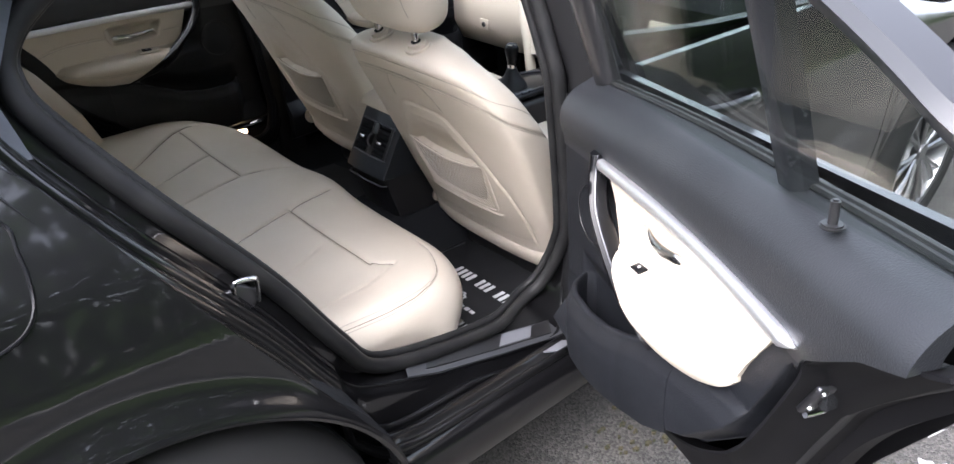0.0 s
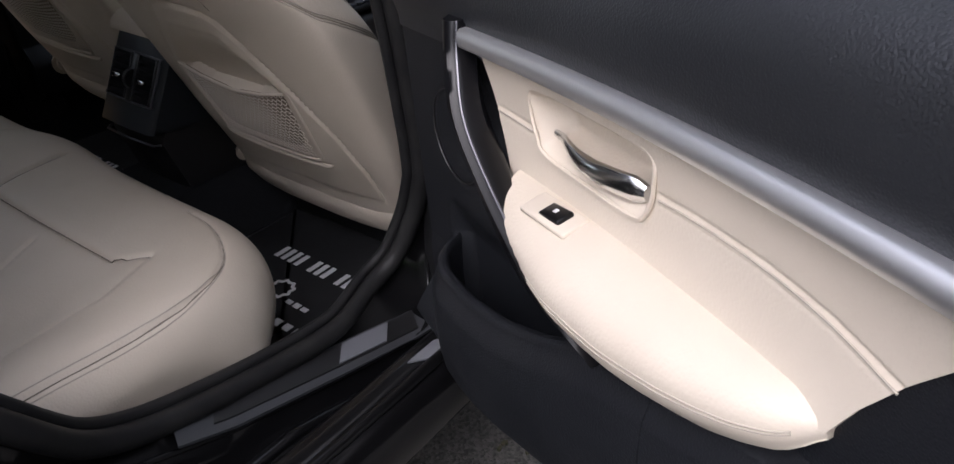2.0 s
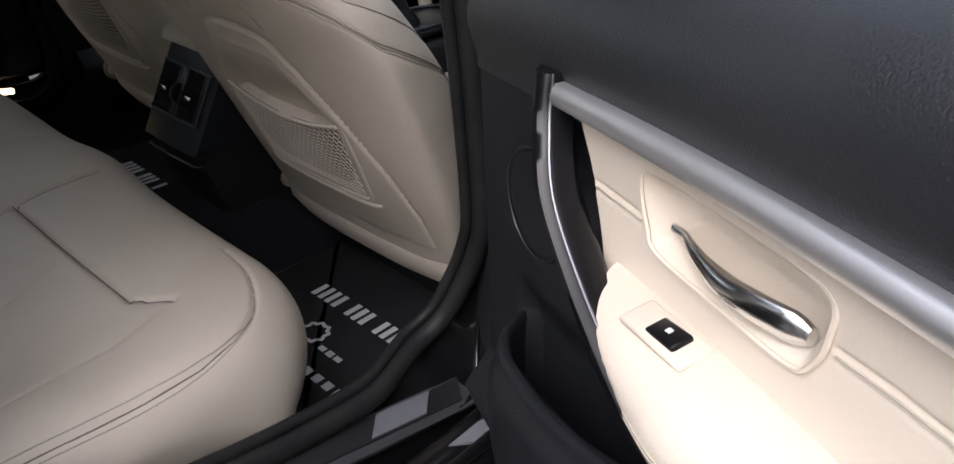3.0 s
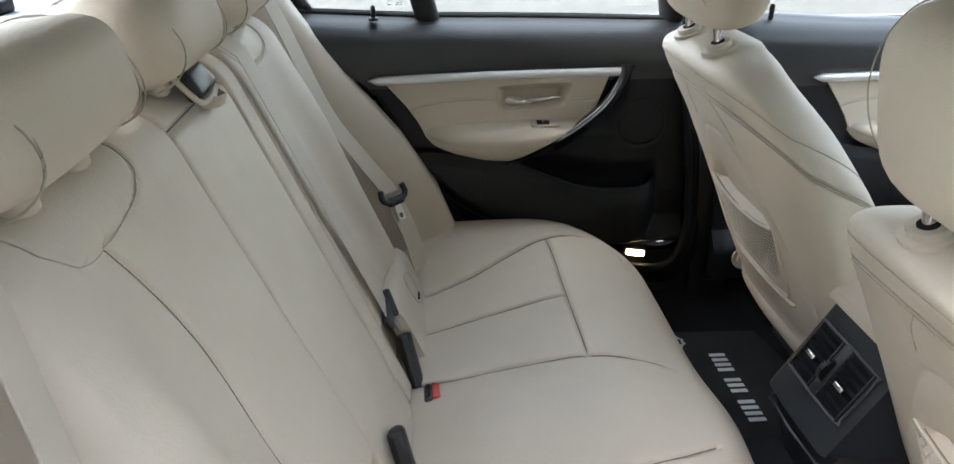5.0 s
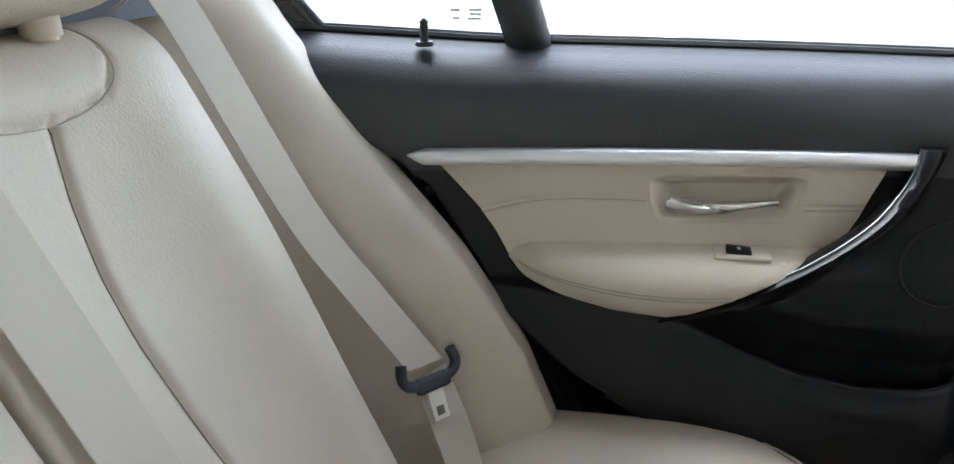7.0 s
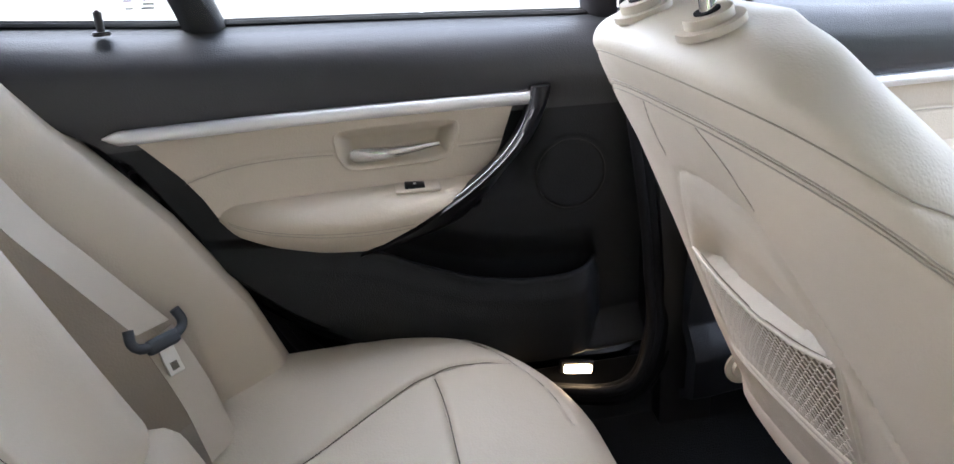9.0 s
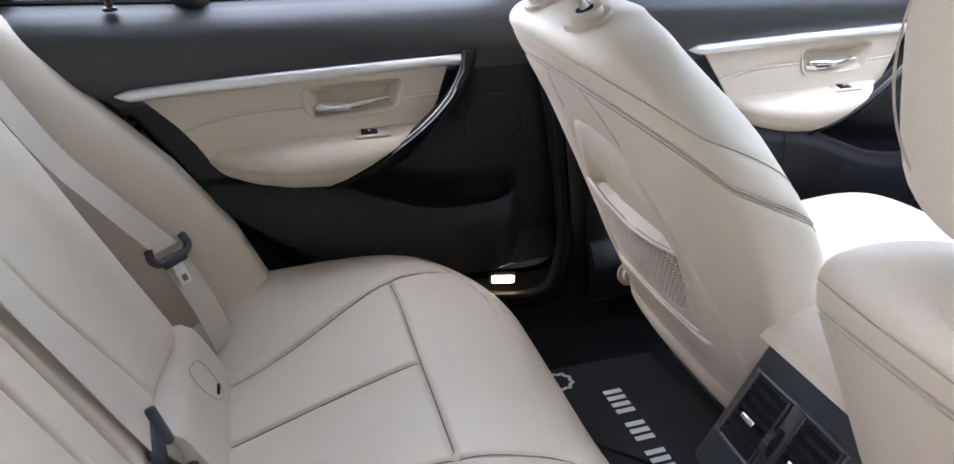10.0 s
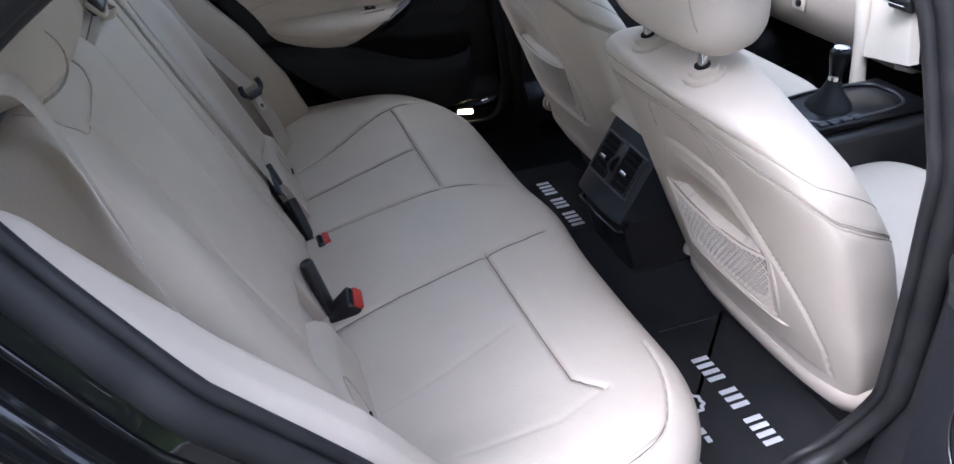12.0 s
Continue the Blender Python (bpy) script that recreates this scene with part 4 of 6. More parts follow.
# ---- wheels ----
def wheel(x, s):
    ob = thing("wheel", "silver multi-spoke alloy wheel with a black tyre", "wheel", "car wheels", at=(x, s * 0.785, HUB))
    prof = [(0.225, -0.10), (0.232, -0.112), (0.26, -0.118), (0.30, -0.114), (0.338, -0.098), (0.350, -0.07), (0.350, 0.07), (0.338, 0.098), (0.30, 0.114), (0.26, 0.118), (0.232, 0.112), (0.225, 0.10)]
    a = np.linspace(0, 2 * math.pi, 64, endpoint=False)
    tyre = part("tyre", loft([np.c_[r * np.cos(a), np.full(64, w), r * np.sin(a)] for r, w in prof] + [np.c_[0.222 * np.cos(a), np.full(64, 0.0), 0.222 * np.sin(a)]], closed=True), "tyre", ob)
    for w in (-0.05, 0.0, 0.05):
        part("tread_groove", tube(np.c_[0.3505 * np.cos(a), np.full(64, w), 0.3505 * np.sin(a)], 0.003, 4, True, up=(0, 1, 0)), "carpet", tyre)
    rim = part("rim", loft([np.c_[r * np.cos(a), np.full(64, s * w), r * np.sin(a)] for r, w in ((0.228, 0.105), (0.222, 0.112), (0.212, 0.108), (0.205, 0.06), (0.205, -0.09), (0.225, -0.10))], caps=False), "wheel", ob)
    part("hub", rod(0.035, 0.03, (0, s * 0.085, 0), "y", 0.006), "wheel", rim)
    part("brake_disc", rod(0.15, 0.02, (0, s * 0.02, 0), "y", 0.002, 40), "steel", ob)
    for i in range(10):
        t = 2 * math.pi * i / 10
        for dt in (-0.10, 0.10):
            L = [(0.03 * math.cos(t), s * 0.088, 0.03 * math.sin(t)), (0.12 * math.cos(t + dt * 0.5), s * 0.098, 0.12 * math.sin(t + dt * 0.5)), (0.214 * math.cos(t + dt), s * 0.10, 0.214 * math.sin(t + dt))]
            part("spoke", tube(L, 0.0075, 6, up=(0, 1, 0)), "wheel", rim)
    return ob


for x in (AXLE_R, AXLE_F):
    for s in (1, -1):
        wheel(x, s)


# ---- white car parked ahead ----
def parked_car(m):
    ob = thing("parked_car", "white saloon car parked across the bay ahead", "car")
    prof = smooth_line([(-2.1, 0.35), (-2.15, 0.62), (-2.0, 0.82), (-1.2, 0.92), (-0.6, 1.25), (0.1, 1.38), (0.9, 1.32), (1.5, 1.0), (2.1, 0.92), (2.2, 0.6), (2.15, 0.3)], 5)
    rows = [[(x, y * (0.86 - 0.22 * ease(z, 0.85, 1.4)), z - 0.05 * y ** 4) for y in np.linspace(-1, 1, 15)] for x, z in prof]
    part("shell", slab(np.array(rows), (0, 0, -0.02)), "white_paint", ob)
    for s in (1, -1):
        rows = [[(x, s * (0.86 - 0.02 * abs(z - 0.6)), z) for z in np.linspace(0.25, float(lerp(x, [(-2.1, 0.7), (-1.9, 0.83), (-1.2, 0.90), (1.5, 0.98), (2.0, 0.92), (2.15, 0.6)])), 8)] for x in np.linspace(-2.1, 2.15, 30)]
        part("side", slab(np.array(rows), (0, -s * 0.02, 0)), "white_paint", ob)
        part("side_window", prism([(-0.95, 0.95), (-0.5, 1.24), (0.15, 1.33), (0.85, 1.27), (1.3, 1.0)], 0.0, 0.02, lambda u, v, d: (u, s * (0.865 - 0.5 * max(0, v - 0.93) + d), v)), "gloss", ob)
        for x in (-1.3, 1.35):
            tyre = part("tyre", rod(0.31, 0.2, (x, s * 0.79, 0.34), "y", 0.03, 40), "tyre", ob)
            part("rim", rod(0.20, 0.21, (x, s * 0.79, 0.34), "y", 0.02, 24), "alu", tyre)
        part("headlight", pad(0.32, 0.18, 0.14, (-2.02, s * 0.60, 0.70), 0, 3.5), "chrome", ob)
    ob.matrix_basis = m
    return ob


parked_car(pose(6.3, 0.9, 0, rz=75))

# ---- floor of the cabin ----
xs, yy = np.linspace(0.0, 2.0, 60), np.linspace(-0.70, 0.70, 71)
X, Y = np.meshgrid(xs, yy, indexing="ij")
Z = 0.265 + 0.13 * (1 - ease(np.abs(Y), 0.10, 0.17)) + 0.09 * ease(np.abs(Y), 0.60, 0.70) + 0.12 * (1 - ease(X, 0.42, 0.56))
Z = np.where(X < 0.50, np.minimum(Z, 0.365), Z)
carpet = part("floor_carpet", slab(np.stack([X, Y, Z], -1), (0, 0, -0.03)), "carpet")
tagged(carpet, "black carpet over the car floor and tunnel", "carpet", kind="structure")

shelf = part("parcel_shelf", slab(np.array([[(x, y * 0.66, 1.078 - 0.02 * ease(-x, 0.5, 0.95)) for y in ys] for x in np.linspace(-0.21, -0.96, 12)]), (0, 0, -0.02)), "shelf")
tagged(shelf, "grey woven parcel shelf under the rear screen", "shelf", kind="structure")
guide = part("belt_guide", box(0.10, 0.05, 0.022, 0.006, (-0.60, 0.40, 1.088)), "black")
tagged(guide, "small dark grey box on the parcel shelf", "cover")

# ---- doors ----
def door_bow(x):
    """The door curves inwards towards its rear end."""
    return 0.05 * np.clip((0.53 - np.asarray(x, float)) / 0.54, 0, 1.3) ** 2


STRIP = lambda x: 0.8935 - 0.002 * (np.asarray(x, float) + 0.02) / 0.55
ARC_IN = [(0.528, 0.906), (0.519, 0.872), (0.487, 0.828), (0.432, 0.783), (0.362, 0.744), (0.318, 0.726), (0.275, 0.703)]
ARC_OUT = [(0.566, 0.906), (0.553, 0.876), (0.527, 0.836), (0.490, 0.798), (0.458, 0.763), (0.400, 0.722), (0.276, 0.701)]
ARC_D = [0.012, 0.020, 0.034, 0.040, 0.044, 0.044, 0.036]
RECESS = [tuple(p) for p in smooth_line([(0.266, 0.868), (0.340, 0.871), (0.412, 0.870), (0.425, 0.857), (0.416, 0.830), (0.402, 0.815), (0.335, 0.812), (0.282, 0.813), (0.266, 0.822), (0.258, 0.845)], 4, True)]


def sill_top(x):
    """Height of the trim's upper edge under the window."""
    return lerp(x, [(-0.20, 1.030), (-0.07, 1.019), (0.08, 1.007), (0.60, 0.988), (0.80, 0.985)])


def upper_d(x, z):
    z = z - (sill_top(x) - 0.981) * ease(z, 0.90, 0.975)
    return soft_lerp(z, [(0.86, 0.002), (0.885, 0.003), (0.90, 0.008), (0.918, 0.012), (0.938, 0.008), (0.955, -0.005), (0.968, -0.022), (0.977, -0.042), (0.981, -0.062)], 0.007)


def insert_rear(z):
    return lerp(z, [(0.70, 0.142), (0.764, 0.104), (0.80, 0.085), (0.831, 0.064), (0.875, 0.029), (0.90, 0.006)])


def rim_z(x):
    """Height of the door bin's rim."""
    return soft_lerp(x, [(0.05, 0.738), (0.15, 0.728), (0.25, 0.712), (0.30, 0.700), (0.36, 0.672), (0.43, 0.644), (0.50, 0.631), (0.57, 0.629), (0.64, 0.634)], 0.012)


def bin_d(x, z):
    """The bulging front of the bin, up to its rim."""
    r = rim_z(x)
    out = soft_lerp(x, [(0.05, 0.016), (0.15, 0.030), (0.25, 0.044), (0.36, 0.058), (0.50, 0.062), (0.57, 0.058), (0.60, 0.046), (0.618, 0.026), (0.630, 0.002), (0.70, 0.0)], 0.008)
    d = out - 0.010 * ease(z, r - 0.03, r) + 0.003 * ease(r - z, 0.02, 0.06) - 0.012 * ease(r - z, 0.08, 0.20)
    return np.maximum(d, 0.040 * (1 - ease(z, 0.49, 0.56)))


def lower_d(x, z):
    r = rim_z(x)
    cavity = ease(x, 0.27, 0.33) * (1 - ease(x, 0.612, 0.634)) * ease(z, 0.50, 0.53)
    d = bin_d(x, z) * (1 - ease(z - r, -0.002, 0.006)) * (1 - cavity) - 0.020 * cavity * (1 - ease(z - r, 0.0, 0.06))
    d = d + 0.010 * (1 - ease(x, 0.28, 0.36)) * ease(z, r, r + 0.02) * (1 - ease(z, 0.70, 0.76))
    d = d - 0.030 * ease(x, 0.40, 0.47) * ease(z, 0.74, 0.80) * (1 - ease(z, 0.885, 0.90)) * (1 - ease(x, 0.50, 0.56))
    d = d - 0.045 * ease(x - insert_rear(z), 0.006, 0.025) * (1 - ease(x, 0.44, 0.455)) * ease(z, 0.735, 0.75) * (1 - ease(z, 0.86, 0.875))
    g = np.hypot(x - 0.588, z - 0.772)
    return d + 0.001 * (1 - ease(g, 0.048, 0.053)) - 0.0014 * np.exp(-((g - 0.055) / 0.003) ** 2)


def insert_d(x, z):
    d = soft_lerp(z, [(0.70, 0.020), (0.76, 0.006), (0.80, 0.0), (0.84, -0.002), (0.885, 0.004)], 0.012) + 0.005
    hole = inside(x, z, RECESS) * ease(line_dist(x, z, RECESS + RECESS[:1]), 0.0, 0.022)
    d = d - 0.030 * hole
    for L in ([(0.066, 0.827), (0.11, 0.837), (0.158, 0.842), (0.22, 0.842), (0.254, 0.840)], [(0.425, 0.833), (0.485, 0.835)]):
        d = d - groove(x, z, L, 0.0018, 0.0020)
        d = d - groove(x, z, [(a, b - 0.007) for a, b in L], 0.0008, 0.0012)
    return d


def door_trim(ob, P3, s, low, x0, x1):
    """Trim of a door inside: panels, strip, armrest, handle, switch, pull handle."""
    def grid(xa, xb, zlow, zhigh, n, k, fn):
        X, V = np.meshgrid(np.linspace(0, 1, n), np.linspace(0, 1, k), indexing="ij")
        xs = np.linspace(x0, x1, n) if xa is None else None
        if xa is None:
            X = np.broadcast_to(xs[:, None], V.shape)
            Z = zlow(X) + (zhigh(X) - zlow(X)) * V
        else:
            Zc = zlow(0) + (zhigh(0.25) - zlow(0)) * V
            X = xa(Zc) + (xb(Zc) - xa(Zc)) * X
            Z = zlow(X) + (zhigh(X) - zlow(X)) * V
        return np.stack(P3(X, fn(X, Z), Z), -1)

    back = (0, s * 0.03, 0)
    part("upper_trim", slab(grid(None, None, lambda x: np.maximum(low(x), STRIP(x) - 0.02), lambda x: np.maximum(sill_top(x), low(x) + 0.002), 120, 60, upper_d), back), "soft", ob, "black grained upper trim")
    part("lower_trim", slab(grid(None, None, low, lambda x: np.maximum(STRIP(x) - 0.004, low(x) + 0.001), 230, 190, lambda x, z: lower_d(x, z) - 0.040 * (1 - ease(z - low(x), 0.0, 0.028)) * (z < 0.86)), back), "black", ob, "black grained lower trim with a pocket")
    xa = insert_rear
    xb = lambda z: lerp(z, [(0.70, 0.415), (0.74, 0.440), (0.776, 0.461), (0.827, 0.485), (0.90, 0.508)])
    part("insert", slab(grid(xa, xb, lambda x: 0.774 + 0 * x, lambda x: STRIP(x) - 0.003, 200, 90, insert_d), (0, s * 0.012, 0)), "leather", ob, "beige leather insert")
    for L in ([(0.068, 0.8235), (0.11, 0.8335), (0.158, 0.8385), (0.22, 0.8385), (0.254, 0.8365)], [(0.425, 0.8295), (0.484, 0.8315)]):
        part("stitching", tube([P3(x, float(insert_d(np.array(x), np.array(z))) + 0.0006, z) for x, z in smooth_line(L, 12)], 0.0008, 5), "thread", ob)
    ring = smooth_line(RECESS, 6, True)
    part("recess_rim", tube([P3(x, 0.0055, z) for x, z in ring], 0.0018, 6, True, up=(0, 1, 0)), "leather", ob)
    # strip
    rows = []
    for x in np.r_[-0.0123, -0.011, -0.009, -0.006, np.linspace(-0.003, 0.532, 56)]:
        e = max(0.08, min(1.0, (x + 0.0125) / 0.02)) ** 0.75
        rows.append([P3(x, 0.008 + d * e, float(STRIP(x)) + dz * e) for d, dz in ((-0.002, 0.0080), (0.006, 0.0078), (0.0105, 0.0056), (0.0125, -0.001), (0.0110, -0.0075), (0.008, -0.0095), (0.0, -0.010))])
    part("trim_strip", slab(np.array(rows), (0, s * 0.003, 0)), "alu", ob, "satin aluminium trim strip")
    # armrest
    rings = []
    low_edge = [(0.099, 0.770), (0.106, 0.757), (0.120, 0.744), (0.165, 0.724), (0.223, 0.709), (0.283, 0.702), (0.36, 0.704), (0.45, 0.735)]
    depth = [(0.099, 0.004), (0.115, 0.022), (0.14, 0.036), (0.19, 0.050), (0.25, 0.060), (0.32, 0.063), (0.40, 0.052), (0.46, 0.040)]
    front_cut = lambda z, d: lerp(z, [(0.69, 0.268), (0.703, 0.282), (0.726, 0.322), (0.744, 0.362), (0.765, 0.405), (0.79, 0.452)])
    for x in np.r_[0.099, 0.1005, 0.1035, np.linspace(0.108, 0.452, 50)]:
        zt, zb = 0.787 - 0.006 * (1 - ease(x, 0.098, 0.125)), float(soft_lerp(x, low_edge, 0.006))
        g = float(soft_lerp(x, depth, 0.006))
        h = (zt - zb) / 0.078
        sec = smooth_line([(-0.020, zt - 0.010 * h), (-0.002, zt - 0.002 * h), (0.18 * g, zt), (0.45 * g, zt - 0.004 * h), (0.72 * g, zt - 0.011 * h), (0.92 * g, zt - 0.022 * h), (g, zt - 0.036 * h), (0.94 * g, zt - 0.052 * h), (0.74 * g, zb + 0.010 * h), (0.50 * g, zb + 0.002 * h), (-0.020, zb)], 4)
        rings.append([P3(min(x, float(front_cut(z, d))), d, z) for d, z in sec])
    part("armrest", loft(rings), "leather", ob, "padded beige leather armrest")
    for k in (0.0, 0.0045):
        L = []
        for x in np.linspace(0.112, 0.352, 44):
            g, zb = float(soft_lerp(x, depth, 0.006)), float(soft_lerp(x, low_edge, 0.006))
            L.append(P3(x, g * (1.0 - k * 3), 0.787 - (0.040 + k) * (0.787 - zb) / 0.078))
        part("armrest_seam", tube(L, 0.0008, 5), "thread", ob)
    # Dark line along the armrest crease, its shade carried by the colour.
    part("armrest_gap", tube([P3(x, 0.0055, 0.7845) for x in np.linspace(0.104, 0.444, 20)], 0.0011, 5), "seam", ob)
    # front of the bin with a rounded rim
    P = []
    for x in np.linspace(0.22, 0.633, 90):
        r, foot = float(rim_z(x)), max(float(low(np.array(x))) + 0.02, 0.50)
        z = foot + (r - foot) * np.linspace(0, 1, 40)
        d = bin_d(np.full(40, x), z) + 0.0015
        row = [P3(x, d[k], z[k]) for k in range(40)]
        lip = [(d[-1] - 0.003, r + 0.003), (d[-1] - 0.007, r + 0.0035), (d[-1] - 0.0105, r + 0.001), (d[-1] - 0.0115, r - 0.006), (d[-1] - 0.010, r - 0.05), (d[-1] - 0.010, foot + 0.02)]
        P.append(row + [P3(x, a, b) for a, b in lip])
    part("door_bin", slab(np.array(P), (0, s * 0.002, 0)), "black", ob, "black grained door bin with a rounded rim")
    # window switch
    part("switch_bezel", box(0.062, 0.027, 0.005, 0.002, P3(0.362, 0.024, 0.7845), Euler((s * radians(12), 0, 0)).to_matrix()), "shell", ob)
    part("window_switch", box(0.028, 0.017, 0.006, 0.002, P3(0.358, 0.024, 0.7865), Euler((s * radians(12), radians(5), 0)).to_matrix()), "gloss", ob, "gloss black window switch")
    part("switch_mark", box(0.004, 0.004, 0.0008, 0, P3(0.358, 0.024, 0.7898), Euler((s * radians(12), radians(5), 0)).to_matrix()), "print", ob)
    # lever
    rings = []
    for u in np.linspace(0, 1, 26):
        x = 0.276 + 0.124 * u
        h = lerp(u, [(0, 0.006), (0.06, 0.0115), (0.3, 0.0105), (0.55, 0.0065), (0.85, 0.0050), (1, 0.003)])
        w = lerp(u, [(0, 0.004), (0.1, 0.006), (0.5, 0.007), (1, 0.003)])
        tw = lerp(u, [(0, 0.25), (0.35, 0.45), (0.6, 1.1), (1, 1.25)])
        zc, dc = 0.830 + 0.004 * u, -0.004 + 0.012 * math.sin(math.pi * min(1, u * 1.1))
        a = np.linspace(0, 2 * math.pi, 14, endpoint=False)
        pz, pd = h * np.sin(a), w * np.cos(a)
        rings.append([P3(x, dc + p * math.cos(tw) + q * math.sin(tw) * 0.6, zc + q * math.cos(tw) * 1.0 - p * math.sin(tw)) for p, q in zip(pd, pz)])
    part("door_lever", loft(rings), "lever", ob, "polished metal opening lever")
    # pull handle
    I, O, D = smooth_line(ARC_IN, 8), smooth_line(ARC_OUT, 8), smooth_line([(d, 0) for d in ARC_D], 8)[:, 0]
    rings = []
    for (ix, iz), (ox, oz), d in zip(I, O, D):
        m = lambda k: (ix + (ox - ix) * k, iz + (oz - iz) * k)
        rings.append([P3(m(k)[0], d + e, m(k)[1]) for k, e in ((0, -0.016), (0, 0.0), (0.04, 0.006), (0.2, 0.011), (0.45, 0.010), (0.75, -0.002), (0.95, -0.016), (1, -0.024), (0.5, -0.028))])
    part("pull_handle", loft(rings), "gloss", ob, "curved gloss black pull handle")
    part("pull_handle_edge", tube([P3(ix, d + 0.004, iz) for (ix, iz), d in zip(I, D)][:-6], 0.0013, 6, up=(0, 1, 0)), "satin", ob, "satin grey edge")
    # speaker grille ring
    a = np.linspace(0, 2 * math.pi, 40, endpoint=False)
    part("speaker_rim", tube([P3(0.588 + 0.052 * math.cos(t), 0.0022, 0.772 + 0.052 * math.sin(t)) for t in a], 0.0010, 6, True, up=(0, 1, 0)), "plastic", ob)


def rear_door(s, label, m):
    ob = thing("rear_door", label, "car door", "rear doors", at=(0.688, s * 0.817, 0))
    hx, hy = 0.688, 0.817
    P3 = lambda x, d, z: (x - hx, s * (0.71 - d - door_bow(x) - hy), z)
    low = lambda x: lerp(x, [(-0.17, 0.978), (-0.11, 0.950), (-0.015, 0.880), (0.005, 0.836), (0.095, 0.680), (0.18, 0.600), (0.29, 0.535), (0.45, 0.490), (0.62, 0.468), (0.70, 0.475)])
    door_trim(ob, P3, s, low, -0.165, 0.70)
    part("lock_knob", rod(0.0048, 0.028, P3(0.004, -0.026, 1.024), "z", 0.002, 12), "plastic", ob)
    part("knob_collar", rod(0.012, 0.005, P3(0.004, -0.026, 1.011), "z", 0.002, 16), "plastic", ob)
    # outer skin and the edge between skin and trim
    edge = lambda x: lerp(x, [(-0.255, 1.02), (-0.20, 0.96), (-0.035, 0.76), (0.07, 0.60), (0.12, 0.51), (0.15, 0.40), (0.16, 0.34), (0.70, 0.325)])
    xs, V = np.linspace(-0.255, 0.705, 70), np.linspace(0, 1, 30)
    skin = []
    for x in xs:
        z = edge(x) + (np.maximum(0.99, edge(x) + 0.002) - edge(x)) * V
        skin.append(np.stack([np.full(30, x - hx), s * (skin_y(x, z) - hy), z], -1))
    part("outer_skin", slab(np.array(skin), (0, -s * 0.016, 0)), "paint", ob, "glossy black painted outer skin")
    line = smooth_line([(-0.19, 0.985), (-0.12, 0.950), (-0.022, 0.880), (-0.003, 0.836), (0.087, 0.675), (0.17, 0.590), (0.28, 0.525), (0.45, 0.480), (0.69, 0.46), (0.70, 0.60), (0.70, 0.96)], 8)
    outer = smooth_line([(-0.235, 1.00), (-0.18, 0.94), (-0.03, 0.765), (0.03, 0.68), (0.075, 0.59), (0.12, 0.49), (0.165, 0.40), (0.25, 0.345), (0.70, 0.335), (0.71, 0.60), (0.705, 0.96)], 8)
    rows = [[P3(a[0], -0.004, a[1]), P3(a[0] - 0.004, -0.030, a[1] - 0.004), P3(*(0.6 * a + 0.4 * b)[[0]], -0.055, (0.6 * a + 0.4 * b)[1]), P3(*(0.35 * a + 0.65 * b)[[0]], -0.075, (0.35 * a + 0.65 * b)[1]), P3(*(0.3 * a + 0.7 * b)[[0]], -0.115, (0.3 * a + 0.7 * b)[1]), P3(b[0], -0.125, b[1]), P3(b[0], -0.160, b[1])] for a, b in zip(line, outer)]
    part("door_edge", slab(np.array(rows), (0.003, 0, 0.003)), "edge", ob, "black door edge")
    mid = 0.45 * line + 0.55 * outer
    part("edge_seal", tube([P3(x, -0.080, z) for x, z in mid], 0.009, 8, up=(0, 1, 0)), "rubber", ob, "black rubber edge seal")
    # latch
    turn = Euler((0, radians(-28), 0)).to_matrix()
    at = Vector(P3(0.003, -0.046, 0.808))
    latch = part("latch", box(0.010, 0.040, 0.056, 0.004, at, turn), "satin_dark", ob, "dark metal latch plate")
    part("latch_slot", box(0.012, 0.018, 0.040, 0.004, at + turn @ Vector((-0.002, -0.004, 0.006))), "carpet", latch)
    ring = smooth_line([(-0.007, -0.018, 0.026), (-0.008, -0.020, 0.0), (-0.007, -0.017, -0.024), (-0.007, 0.0, -0.029), (-0.007, 0.014, -0.026)], 6)
    part("latch_claw", tube([at + turn @ Vector(tuple(p)) for p in ring], 0.0040, 8), "chrome", latch, "chrome latch claw")
    for y, z in ((0.013, 0.022), (0.014, -0.012)):
        part("latch_screw", rod(0.0045, 0.004, at + turn @ Vector((-0.006, y, z)), Euler((0, radians(62), 0)), 0.001, 10), "steel", latch)
    part("edge_screw", rod(0.006, 0.006, P3(0.036, -0.030, 0.766), Euler((0, radians(62), 0)), 0.001, 12), "steel", ob)
    # window frame and glass
    lean = lambda z: -0.066 + (z - 0.98) * 0.42
    top = [(0.672, 0.955), (0.640, 1.08), (0.585, 1.25), (0.545, 1.325), (0.44, 1.342), (0.30, 1.335), (0.14, 1.305), (0.0, 1.262), (-0.12, 1.213), (-0.21, 1.160), (-0.262, 1.108), (-0.262, 1.068), (-0.225, 1.020), (-0.175, 0.984)]
    fl = smooth_line(top, 8)
    rows = []
    c = np.array([0.25, 1.10])
